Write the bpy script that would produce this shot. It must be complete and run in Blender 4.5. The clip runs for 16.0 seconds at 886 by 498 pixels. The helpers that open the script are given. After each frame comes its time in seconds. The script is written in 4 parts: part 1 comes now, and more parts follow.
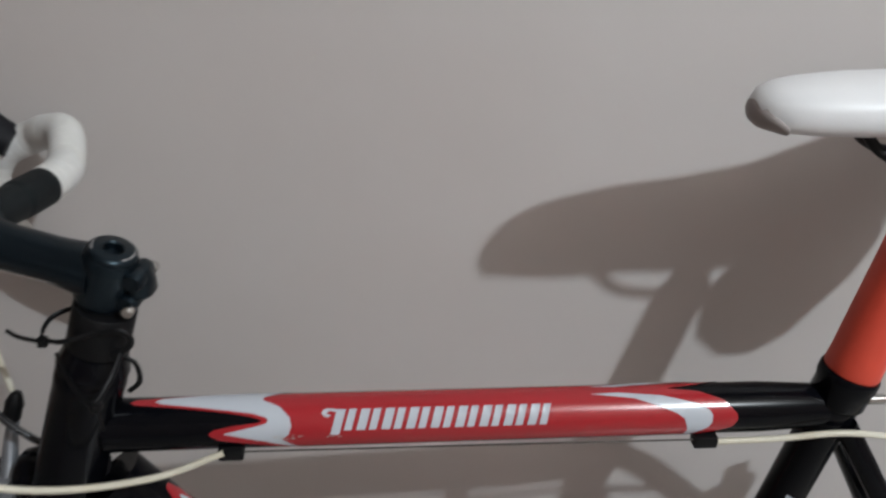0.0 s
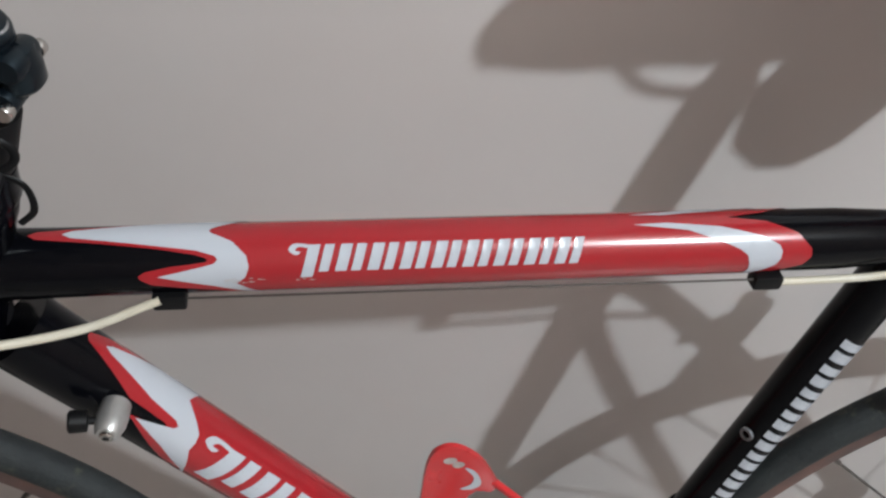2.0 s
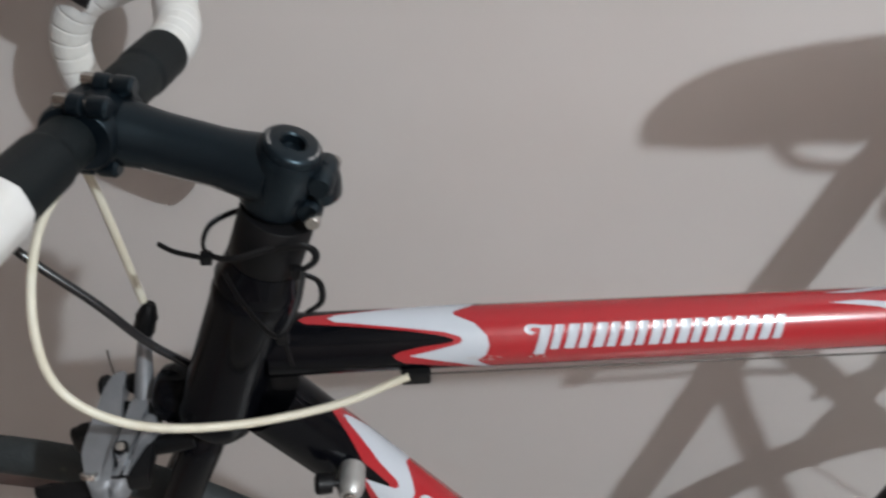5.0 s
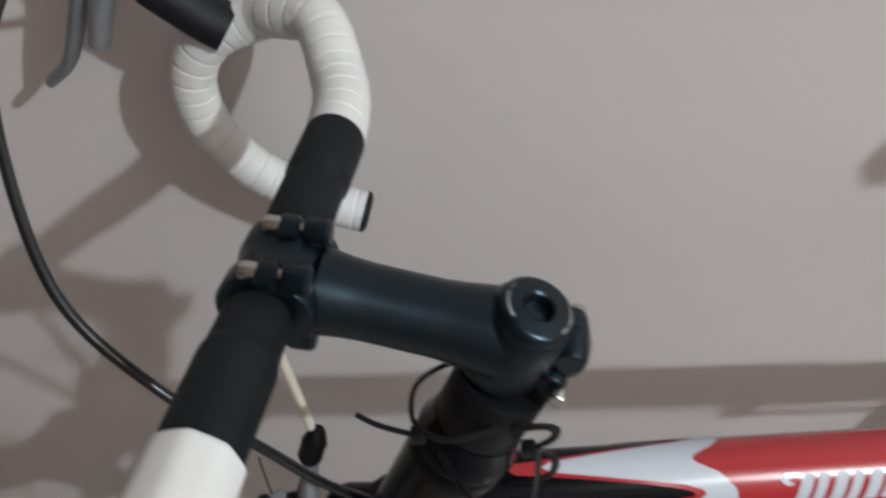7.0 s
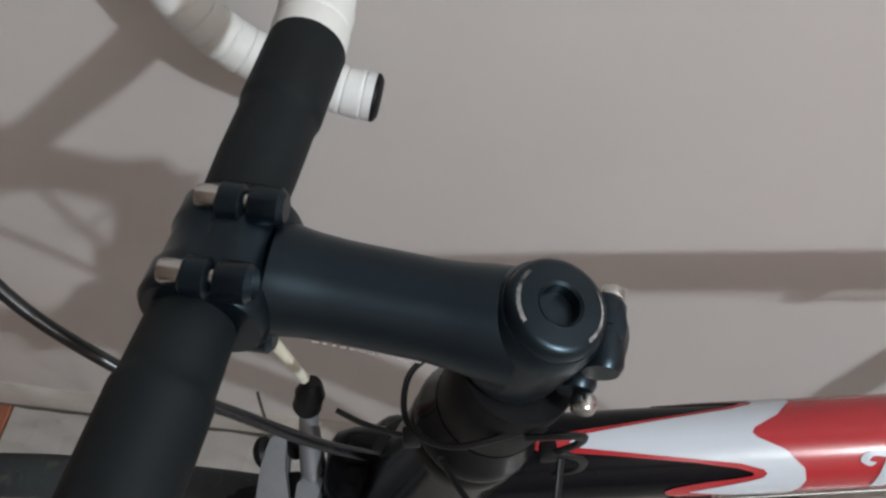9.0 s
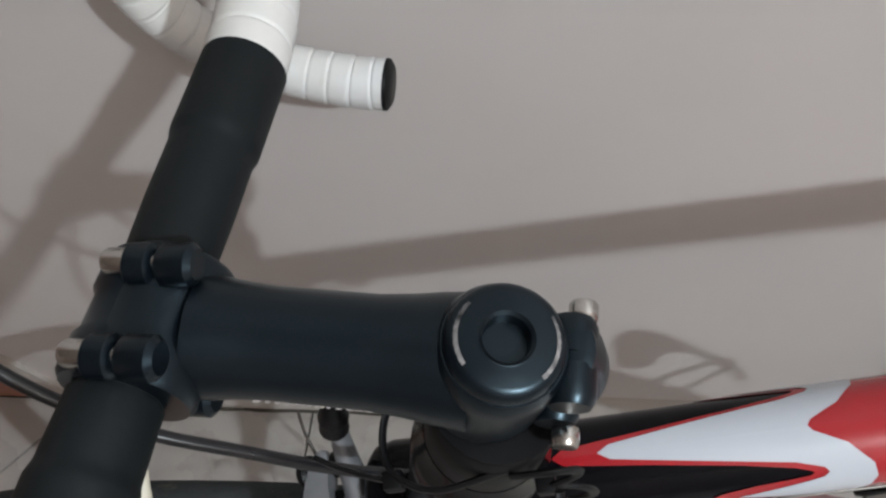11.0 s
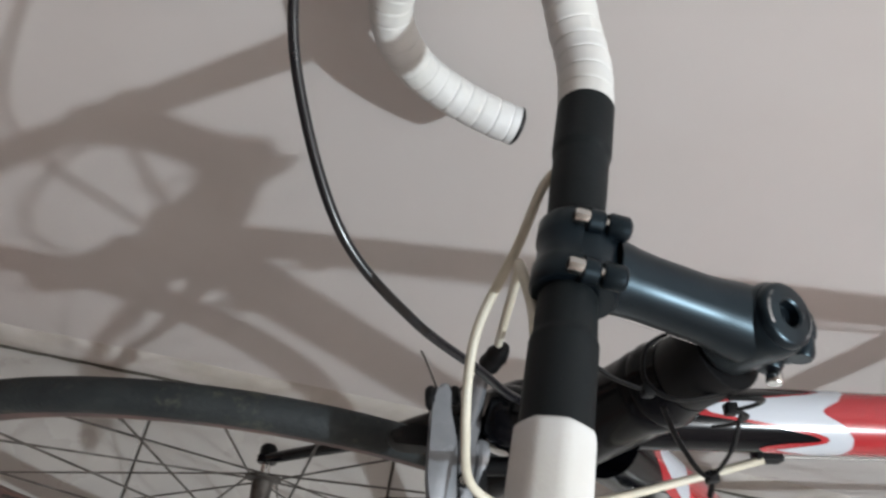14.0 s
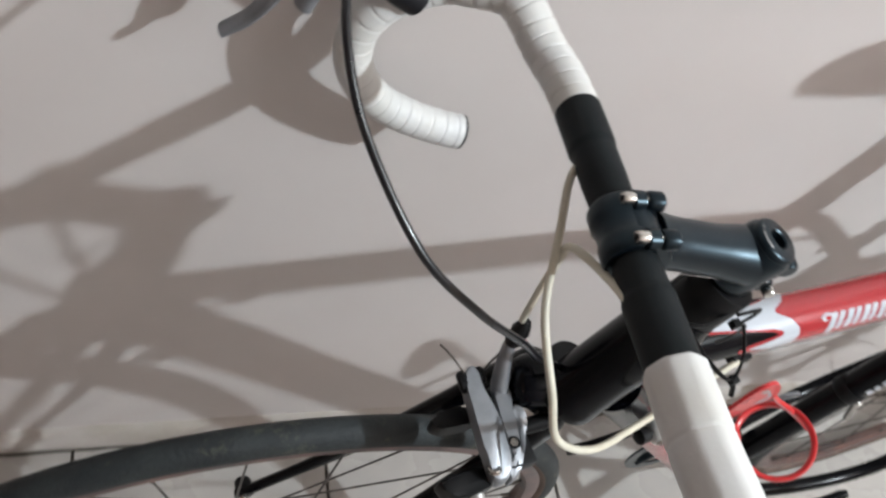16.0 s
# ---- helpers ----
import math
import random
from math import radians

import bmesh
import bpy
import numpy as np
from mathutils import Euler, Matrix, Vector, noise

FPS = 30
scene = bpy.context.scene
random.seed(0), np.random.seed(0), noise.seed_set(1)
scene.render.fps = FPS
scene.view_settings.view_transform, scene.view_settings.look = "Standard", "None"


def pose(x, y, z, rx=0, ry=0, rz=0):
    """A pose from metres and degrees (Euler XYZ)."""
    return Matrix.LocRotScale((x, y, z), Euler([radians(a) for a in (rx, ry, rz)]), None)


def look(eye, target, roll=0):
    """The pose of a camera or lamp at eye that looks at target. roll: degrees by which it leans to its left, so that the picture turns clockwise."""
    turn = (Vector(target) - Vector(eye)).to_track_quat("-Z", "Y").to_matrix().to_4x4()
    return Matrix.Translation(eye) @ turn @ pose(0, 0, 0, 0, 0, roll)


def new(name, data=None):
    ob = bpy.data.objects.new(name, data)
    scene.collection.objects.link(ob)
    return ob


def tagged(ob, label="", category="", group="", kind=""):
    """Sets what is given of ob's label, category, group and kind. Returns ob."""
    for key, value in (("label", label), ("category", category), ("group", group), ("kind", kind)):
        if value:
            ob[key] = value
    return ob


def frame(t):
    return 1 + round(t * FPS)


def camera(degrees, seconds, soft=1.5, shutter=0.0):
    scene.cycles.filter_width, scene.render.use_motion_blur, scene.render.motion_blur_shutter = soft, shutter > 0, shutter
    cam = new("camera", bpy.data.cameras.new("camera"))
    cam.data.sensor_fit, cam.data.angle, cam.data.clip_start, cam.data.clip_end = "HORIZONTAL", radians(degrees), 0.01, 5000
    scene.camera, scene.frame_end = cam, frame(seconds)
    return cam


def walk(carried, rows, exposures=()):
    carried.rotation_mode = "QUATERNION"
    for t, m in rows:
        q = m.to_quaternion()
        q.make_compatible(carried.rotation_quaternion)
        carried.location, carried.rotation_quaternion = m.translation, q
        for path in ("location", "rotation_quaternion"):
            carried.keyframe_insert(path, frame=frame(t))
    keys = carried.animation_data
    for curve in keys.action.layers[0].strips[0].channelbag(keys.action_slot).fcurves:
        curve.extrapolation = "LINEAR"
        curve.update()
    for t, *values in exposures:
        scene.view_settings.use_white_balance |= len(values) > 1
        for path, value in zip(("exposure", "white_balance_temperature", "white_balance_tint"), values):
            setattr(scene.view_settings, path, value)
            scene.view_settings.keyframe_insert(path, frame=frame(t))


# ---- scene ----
cam = camera(54.3, 16.0, soft=2.4, shutter=0.6)
PATH = [
    (0, (0.2785, -0.4120, 1.1681), (0.1015, 1.3520, 0.2421), 0.1),
    (0.5, (0.2732, -0.3452, 1.1618), (0.1522, 1.3708, 0.1398), -2.0),
    (1, (0.2605, -0.3061, 1.1236), (0.2555, 1.3159, -0.0464), 0.8),
    (1.5, (0.2478, -0.2965, 1.0950), (0.2378, 1.2395, -0.1870), 2.2),
    (2, (0.2330, -0.2838, 1.0929), (0.2140, 1.2232, -0.2201), 3.5),
    (2.5, (0.2298, -0.2881, 1.0866), (0.1948, 1.2149, -0.2334), 2.3),
    (3, (0.2309, -0.2817, 1.0950), (0.1859, 1.2263, -0.2190), 1.5),
    (3.5, (0.2277, -0.2616, 1.0982), (0.2127, 1.2554, -0.2058), 2.1),
    (4, (0.1991, -0.2828, 1.1162), (0.2151, 1.2482, -0.1708), 3.2),
    (4.5, (0.1589, -0.3061, 1.1289), (0.1639, 1.2519, -0.1251), 2.6),
    (4.7, (0.1451, -0.3177, 1.1353), (0.0761, 1.2433, -0.1137), 1.8),
    (7, (0.0233, -0.1716, 1.1681), (-0.1777, 1.2074, -0.2669), -2.3),
    (7.5, (-0.0032, -0.1324, 1.1522), (-0.3122, 1.1576, -0.3438), -2.5),
    (8, (0.0191, -0.0900, 1.1522), (-0.3019, 1.0810, -0.4368), -8.4),
    (8.5, (0.0233, -0.0837, 1.1469), (-0.2437, 1.0053, -0.5091), -6.1),
    (11, (0.0763, -0.0360, 1.1141), (-0.5157, 0.8450, -0.5809), -31.3),
    (11.5, (0.0434, -0.0646, 1.1575), (-0.4806, 0.8734, -0.5295), -22.1),
    (12, (-0.0116, -0.0943, 1.1988), (-0.4976, 0.9157, -0.4572), -15.7),
    (12.5, (-0.0349, -0.1303, 1.2200), (-0.4609, 0.9037, -0.4390), -13.0),
    (13, (-0.0837, -0.1440, 1.2359), (-0.3037, 0.8960, -0.4581), -0.7),
    (13.5, (-0.1154, -0.1483, 1.2401), (-0.2324, 0.8877, -0.4669), 5.3),
    (14, (-0.1356, -0.1642, 1.2433), (-0.1006, 0.8888, -0.4567), 13.3),
    (14.5, (-0.1472, -0.1769, 1.2539), (-0.0682, 0.8751, -0.4451), 19.9),
    (15, (-0.2065, -0.1663, 1.2550), (-0.0125, 0.8847, -0.4360), 21.4),
    (15.5, (-0.2573, -0.1737, 1.2645), (0.1147, 0.8473, -0.4145), 24.7),
    (16, (-0.2912, -0.1938, 1.2825), (0.2368, 0.8392, -0.3475), 21.9),
]
EXPOSURES = [(0, -0.55), (1.0, -0.50), (1.6, -0.27), (2.5, -0.16), (4.5, -0.14), (7, -0.21), (8, -0.08), (8.5, -0.11), (11, -0.06), (11.5, 0.15), (12.5, 0.16), (14.5, 0.21), (16, 0.34)]
walk(cam, [(t, look(eye, target, roll)) for t, eye, target, roll in PATH], EXPOSURES)

# ---- light: one warm-white ceiling lamp in a closed pale room ----
world = bpy.data.worlds.new("world")
world.use_nodes = True
world.node_tree.nodes["Background"].inputs[0].default_value = (1.0, 0.92, 0.85, 1)
world.node_tree.nodes["Background"].inputs[1].default_value = 0.004
scene.world = world
LAMP = Vector((1.75, -1.245, 2.52))
lamp_data = bpy.data.lights.new("ceiling_bulb_light", "POINT")
lamp_data.energy, lamp_data.shadow_soft_size, lamp_data.color = 262, 0.033, (0.835, 0.938, 1.0)
lamp_light = new("ceiling_bulb_light", lamp_data)
lamp_light.location = LAMP


# ---- materials ----
def mat(name, color, rough=0.5, metal=0.0, coat=0.0, bump=0.0, bump_scale=300.0, vary=0.0, vary_scale=20.0,
        color2=None, spots=0.0, spot_scale=60.0, spot_color=(0.3, 0.3, 0.25), rough_vary=0.1, spec=0.5):
    m = bpy.data.materials.new(name)
    m.use_nodes = True
    nt = m.node_tree
    b = nt.nodes["Principled BSDF"]
    b.inputs["Base Color"].default_value = (*color, 1)
    b.inputs["Roughness"].default_value = rough
    b.inputs["Metallic"].default_value = metal
    b.inputs["Specular IOR Level"].default_value = spec
    b.inputs["Coat Weight"].default_value = coat
    b.inputs["Coat Roughness"].default_value = 0.12
    tc = nt.nodes.new("ShaderNodeTexCoord")
    last = None
    if vary > 0:
        n1 = nt.nodes.new("ShaderNodeTexNoise")
        n1.inputs["Scale"].default_value = vary_scale
        n1.inputs["Detail"].default_value = 6
        nt.links.new(tc.outputs["Object"], n1.inputs["Vector"])
        ramp = nt.nodes.new("ShaderNodeMapRange")
        ramp.inputs[1].default_value, ramp.inputs[2].default_value = 0.3, 0.7
        nt.links.new(n1.outputs["Fac"], ramp.inputs[0])
        mix = nt.nodes.new("ShaderNodeMix")
        mix.data_type = "RGBA"
        c2 = color2 or tuple(c * (1 - vary) for c in color)
        mix.inputs["A"].default_value, mix.inputs["B"].default_value = (*color, 1), (*c2, 1)
        nt.links.new(ramp.outputs[0], mix.inputs["Factor"])
        last = mix.outputs["Result"]
        mr = nt.nodes.new("ShaderNodeMapRange")
        mr.inputs[3].default_value, mr.inputs[4].default_value = max(0.02, rough - rough_vary), min(1, rough + rough_vary)
        nt.links.new(n1.outputs["Fac"], mr.inputs[0])
        nt.links.new(mr.outputs[0], b.inputs["Roughness"])
    if spots > 0:
        n2 = nt.nodes.new("ShaderNodeTexNoise")
        n2.inputs["Scale"].default_value = spot_scale
        n2.inputs["Detail"].default_value = 8
        n2.inputs["Roughness"].default_value = 0.7
        nt.links.new(tc.outputs["Object"], n2.inputs["Vector"])
        r2 = nt.nodes.new("ShaderNodeMapRange")
        r2.inputs[1].default_value, r2.inputs[2].default_value, r2.inputs[4].default_value = 0.58, 0.75, spots
        nt.links.new(n2.outputs["Fac"], r2.inputs[0])
        mix2 = nt.nodes.new("ShaderNodeMix")
        mix2.data_type = "RGBA"
        mix2.inputs["A"].default_value, mix2.inputs["B"].default_value = (*color, 1), (*spot_color, 1)
        if last:
            nt.links.new(last, mix2.inputs["A"])
        nt.links.new(r2.outputs[0], mix2.inputs["Factor"])
        last = mix2.outputs["Result"]
    if last:
        nt.links.new(last, b.inputs["Base Color"])
    if bump > 0:
        n3 = nt.nodes.new("ShaderNodeTexNoise")
        n3.inputs["Scale"].default_value = bump_scale
        n3.inputs["Detail"].default_value = 4
        nt.links.new(tc.outputs["Object"], n3.inputs["Vector"])
        bp = nt.nodes.new("ShaderNodeBump")
        bp.inputs["Strength"].default_value = bump
        bp.inputs["Distance"].default_value = 0.002
        nt.links.new(n3.outputs["Fac"], bp.inputs["Height"])
        nt.links.new(bp.outputs[0], b.inputs["Normal"])
    return m


M_WALL = mat("wall_paint", (0.556, 0.526, 0.512), 0.50, vary=0.06, vary_scale=5.0, color2=(0.535, 0.498, 0.480), bump=0.14, bump_scale=45, spots=0.30, spot_scale=7, spot_color=(0.528, 0.496, 0.482))
M_SKIRT = mat("skirting_paint", (0.50, 0.468, 0.445), 0.6, vary=0.2, vary_scale=12, color2=(0.38, 0.345, 0.30), bump=0.3, bump_scale=80)
# colours of the unseen walls and ceiling, set for the warmth of bounced light
M_ROOM = mat("room_paint", (0.365, 0.288, 0.252), 0.7, vary=0.05, vary_scale=2)
M_CEIL = mat("ceiling_paint", (0.49, 0.425, 0.385), 0.8, vary=0.04, vary_scale=2)
M_TILE = mat("white_floor_tile", (0.40, 0.375, 0.35), 0.28, vary=0.25, vary_scale=9, color2=(0.35, 0.335, 0.315), spots=0.35, spot_scale=4, spot_color=(0.30, 0.285, 0.265))
M_TERRA = mat("terracotta_tile", (0.33, 0.115, 0.065), 0.4, vary=0.3, vary_scale=25, color2=(0.25, 0.09, 0.05), spots=0.3, spot_scale=50, spot_color=(0.45, 0.2, 0.12))
M_GROUT = mat("grout", (0.09, 0.08, 0.065), 0.9, vary=0.4, vary_scale=40, bump=0.4)
M_BLACK = mat("black_gloss_paint", (0.0024, 0.0026, 0.0040), 0.18, spec=0.14, vary=0.3, vary_scale=15, spots=0.03, spot_scale=220, spot_color=(0.12, 0.12, 0.11))
M_STEM = mat("black_anodised", (0.0020, 0.0036, 0.0058), 0.33, spec=0.42, vary=0.3, vary_scale=40, rough_vary=0.05, spots=0.035, spot_scale=160, spot_color=(0.12, 0.12, 0.11))
M_STEM.node_tree.nodes["Principled BSDF"].inputs["Specular Tint"].default_value = (0.62, 0.85, 1.0, 1)
M_RED = mat("red_paint", (0.34, 0.011, 0.017), 0.24, coat=0.32, vary=0.06, vary_scale=8)
M_WHITE = mat("white_paint", (0.46, 0.49, 0.54), 0.25, coat=0.5, vary=0.05, vary_scale=10)
M_WEAR = mat("paint_scuff", (0.45, 0.40, 0.38), 0.7, vary=0.4, vary_scale=200)
M_CAPWEAR = mat("worn_anodising", (0.34, 0.33, 0.33), 0.5, metal=0.3, vary=0.8, vary_scale=260, color2=(0.02, 0.022, 0.025))
M_GRIP = mat("black_bar_wrap", (0.0050, 0.0076, 0.0090), 0.58, spec=0.22, vary=0.25, vary_scale=30, bump=0.06, bump_scale=500, spots=0.04, spot_scale=120, spot_color=(0.06, 0.06, 0.055))
M_TAPE = mat("white_bar_tape", (0.63, 0.635, 0.64), 0.55, vary=0.08, vary_scale=22, color2=(0.57, 0.56, 0.53), bump=0.06, bump_scale=300, spots=0.22, spot_scale=70, spot_color=(0.5, 0.46, 0.38))
M_HOOD = mat("black_rubber_hood", (0.005, 0.005, 0.008), 0.6, spec=0.3, vary=0.2, bump=0.2)
M_RUBBER = mat("tyre_rubber", (0.018, 0.023, 0.024), 0.72, vary=0.5, vary_scale=24, color2=(0.008, 0.011, 0.013), bump=0.5, bump_scale=240, spots=0.9, spot_scale=55, spot_color=(0.085, 0.085, 0.058))
M_SIDE = mat("tyre_sidewall", (0.13, 0.085, 0.065), 0.8, vary=0.4, vary_scale=30, bump=0.3)
M_RIM = mat("dull_rim", (0.15, 0.075, 0.060), 0.45, metal=0.3, vary=0.4, vary_scale=25, color2=(0.06, 0.05, 0.05))
M_SPOKE = mat("dull_spoke_steel", (0.16, 0.15, 0.14), 0.4, metal=0.8, vary=0.4, vary_scale=60, color2=(0.06, 0.05, 0.045))
M_STEEL = mat("bright_steel", (0.62, 0.60, 0.57), 0.22, metal=1.0, vary=0.2, vary_scale=80, spots=0.3, spot_scale=200, spot_color=(0.2, 0.16, 0.12))
M_ALLOY = mat("grey_alloy", (0.27, 0.28, 0.30), 0.46, metal=0.6, vary=0.25, vary_scale=40, spots=0.2, spot_scale=150, spot_color=(0.12, 0.12, 0.12))
M_BOSS = mat("polished_alloy", (0.55, 0.55, 0.54), 0.42, metal=0.75, vary=0.2, vary_scale=60)
M_CREAM = mat("cream_cable_housing", (0.60, 0.575, 0.49), 0.45, vary=0.2, vary_scale=40, color2=(0.52, 0.475, 0.37), spots=0.35, spot_scale=60, spot_color=(0.30, 0.22, 0.12))
M_CABLE = mat("black_cable_housing", (0.006, 0.006, 0.008), 0.28, coat=0.15, vary=0.2)
M_PLASTIC = mat("black_plastic", (0.0035, 0.0035, 0.0042), 0.5, spec=0.22, vary=0.2, vary_scale=60)
M_WIRE = mat("cable_wire", (0.16, 0.15, 0.14), 0.4, metal=0.9, vary=0.2, vary_scale=100)
M_SADDLE = mat("white_saddle_cover", (0.74, 0.74, 0.75), 0.38, vary=0.05, vary_scale=20, bump=0.1, bump_scale=500)
M_SADEDGE = mat("grey_saddle_edge", (0.32, 0.28, 0.27), 0.6, vary=0.2)
M_ORANGE = mat("red_rubber_sleeve", (0.62, 0.065, 0.035), 0.45, vary=0.15, vary_scale=30, bump=0.15, bump_scale=200)
M_CAGE = mat("red_cage", (0.55, 0.018, 0.022), 0.3, coat=0.4, vary=0.08, vary_scale=30)
M_FABRIC = mat("black_fabric", (0.02, 0.02, 0.022), 0.9, vary=0.3, bump=0.4)
M_GLOW = bpy.data.materials.new("lamp_glass")
M_GLOW.use_nodes = True
M_GLOW.node_tree.nodes["Principled BSDF"].inputs["Emission Color"].default_value = (1.0, 0.93, 0.85, 1)
M_GLOW.node_tree.nodes["Principled BSDF"].inputs["Emission Strength"].default_value = 12.0


# ---- building helpers ----
def thing(name, m, label, category, group="", kind=""):
    ob = new(name)
    ob.empty_display_size = 0.05
    ob.matrix_basis = m
    return tagged(ob, label, category, group, kind)


def part(name, bm, material, parent=None, label="", smooth=True):
    mats = material if isinstance(material, (list, tuple)) else [material]
    me = bpy.data.meshes.new(name)
    bmesh.ops.recalc_face_normals(bm, faces=bm.faces)
    for f in bm.faces:
        f.smooth = smooth
    bm.to_mesh(me)
    bm.free()
    for mm in mats:
        me.materials.append(mm)
    if smooth:
        me.set_sharp_from_angle(angle=radians(40))
    ob = new(name, me)
    if parent:
        ob.parent = parent
    if label:
        ob["label"] = label
    return ob


def frame_of(d, hint=(0, 1, 0)):
    d = Vector(d).normalized()
    a = Vector(hint)
    if abs(a.dot(d)) > 0.95:
        a = Vector((1, 0, 0)) if abs(d.x) < 0.9 else Vector((0, 0, 1))
    u = (a - d * a.dot(d)).normalized()
    return u, d.cross(u)


def ring(bm, c, u, v, ru, rv, n, sides=0):
    out = []
    for k in range(n):
        a = 2 * math.pi * k / n
        f = 1.0
        if sides:
            w = math.pi / sides
            f = 0.35 + 0.65 * math.cos(w) / math.cos((a % (2 * w)) - w)
        out.append(bm.verts.new(Vector(c) + u * (ru * f * math.cos(a)) + v * (rv * f * math.sin(a))))
    return out


def skin(bm, rings, cap=True, mi=0):
    n = len(rings[0])
    for a, b in zip(rings, rings[1:]):
        for k in range(n):
            f = bm.faces.new((a[k], a[(k + 1) % n], b[(k + 1) % n], b[k]))
            f.material_index = mi
    if cap:
        for r in (rings[0], rings[-1]):
            f = bm.faces.new(r)
            f.material_index = mi


def rod(bm, p, q, prof, n=24, hint=(0, 1, 0), oval=1.0, mi=0):
    """A turned shape from p to q: prof holds (share of the length, radius)."""
    p, q = Vector(p), Vector(q)
    u, v = frame_of(q - p, hint)
    skin(bm, [ring(bm, p.lerp(q, s), u, v, r * oval, r, n) for s, r in prof], mi=mi)
    return bm


def cyl(p, q, r, n=24, bev=0.0, hint=(0, 1, 0), oval=1.0):
    bm = bmesh.new()
    le = (Vector(q) - Vector(p)).length
    b = min(bev / le, 0.45) if bev else 0
    prof = [(0, r - bev), (b, r), (1 - b, r), (1, r - bev)] if bev else [(0, r), (1, r)]
    return rod(bm, p, q, prof, n, hint, oval)


def spline(pts, steps=12):
    P = [Vector(p) for p in pts]
    P = [P[0] * 2 - P[1]] + P + [P[-1] * 2 - P[-2]]
    out = []
    for i in range(1, len(P) - 2):
        a, b, c, d = P[i - 1:i + 3]
        for k in range(steps):
            t = k / steps
            out.append(0.5 * ((2 * b) + (c - a) * t + (2 * a - 5 * b + 4 * c - d) * t * t + (3 * b - a - 3 * c + d) * t ** 3))
    return out + [P[-2]]


def sweep(bm, path, radius, n=12, oval=1.0, hint=(0, 0, 1), mi=0, sides=0):
    """A tube along a path; radius is a number or a function of the length so far."""
    u, _ = frame_of(path[1] - path[0], hint)
    s, rings = 0.0, []
    for i, p in enumerate(path):
        d = (path[min(i + 1, len(path) - 1)] - path[max(i - 1, 0)]).normalized()
        u = (u - d * u.dot(d)).normalized()
        if i:
            s += (p - path[i - 1]).length
        r = radius(s) if callable(radius) else radius
        rings.append(ring(bm, p, u, d.cross(u), r * oval, r, n, sides))
    skin(bm, rings, mi=mi)
    return bm


def box(bm, m, size, bev=0.0, mi=0):
    made = bmesh.ops.create_cube(bm, size=1.0, matrix=m @ Matrix.Diagonal((*size, 1)))["verts"]
    if bev:
        es = list({e for v in made for e in v.link_edges})
        bmesh.ops.bevel(bm, geom=es, offset=bev, segments=2, affect="EDGES", profile=0.6)
    return bm


def moved(bm, m):
    bmesh.ops.transform(bm, matrix=m, verts=bm.verts)
    return bm


def prism(bm, outline, y0, y1, bev=0.0):
    """An outline in x and z, thick from y0 to y1."""
    a = [bm.verts.new((x, y0, z)) for x, z in outline]
    b = [bm.verts.new((x, y1, z)) for x, z in outline]
    n = len(a)
    fs = [bm.faces.new(a), bm.faces.new(b[::-1])]
    fs += [bm.faces.new((a[i], a[(i + 1) % n], b[(i + 1) % n], b[i])) for i in range(n)]
    if bev:
        es = list({e for f in fs[:2] for e in f.edges})
        bmesh.ops.bevel(bm, geom=es, offset=bev, segments=2, affect="EDGES", profile=0.6)
    return bm


def smooth_outline(pts, steps=8):
    P = [Vector((*p, 0)) for p in pts]
    n = len(P)
    out = []
    for i in range(n):
        a, b, c, d = (P[(i + k - 1) % n] for k in range(4))
        for k in range(steps):
            t = k / steps
            q = 0.5 * ((2 * b) + (c - a) * t + (2 * a - 5 * b + 4 * c - d) * t * t + (3 * b - a - 3 * c + d) * t ** 3)
            out.append((q.x, q.y))
    return out


def wrap(outlines, p, q, r, step=0.0006, rows=36, lift=0.0004):
    """A thin painted layer round a tube from p to q: outlines in metres along it and degrees round it (0 faces the near side, 90 up)."""
    p, q = Vector(p), Vector(q)
    d = (q - p).normalized()
    near = Vector((0, -1, 0))
    up = (near.cross(d) if near.cross(d).z > 0 else d.cross(near)).normalized()
    bm = bmesh.new()

    def at(s, a):
        return p + d * s + (near * math.cos(radians(a)) + up * math.sin(radians(a))) * (r + lift)

    for pts in outlines:
        lo, hi = min(x for x, _ in pts), max(x for x, _ in pts)
        k = max(2, int((hi - lo) / step))
        cols = sorted({round(lo + (hi - lo) * i / k, 7) for i in range(k + 1)} | {round(x, 7) for x, _ in pts})
        for sa, sb in zip(cols, cols[1:]):
            if sb - sa < 2e-6:
                continue
            m = (sa + sb) / 2
            cuts = []
            for (x0, y0), (x1, y1) in zip(pts, pts[1:] + pts[:1]):
                if (x0 < m) != (x1 < m):
                    g = (y1 - y0) / (x1 - x0)
                    cuts.append((y0 + (m - x0) * g, y0 + (sa - x0) * g, y0 + (sb - x0) * g))
            cuts.sort()
            for a, b in zip(cuts[::2], cuts[1::2]):
                n = max(1, int(rows * (b[0] - a[0]) / 180) + 1)
                va = [bm.verts.new(at(sa, a[1] + (b[1] - a[1]) * j / n)) for j in range(n + 1)]
                vb = [bm.verts.new(at(sb, a[2] + (b[2] - a[2]) * j / n)) for j in range(n + 1)]
                for j in range(n):
                    bm.faces.new((va[j], vb[j], vb[j + 1], va[j + 1]))
    return bm


# ---- the room ----
WALL_Y, WALL_END, CEIL = 0.2976, -0.876, 2.78
X0, X1, Y0 = -3.4, 3.6, -2.8


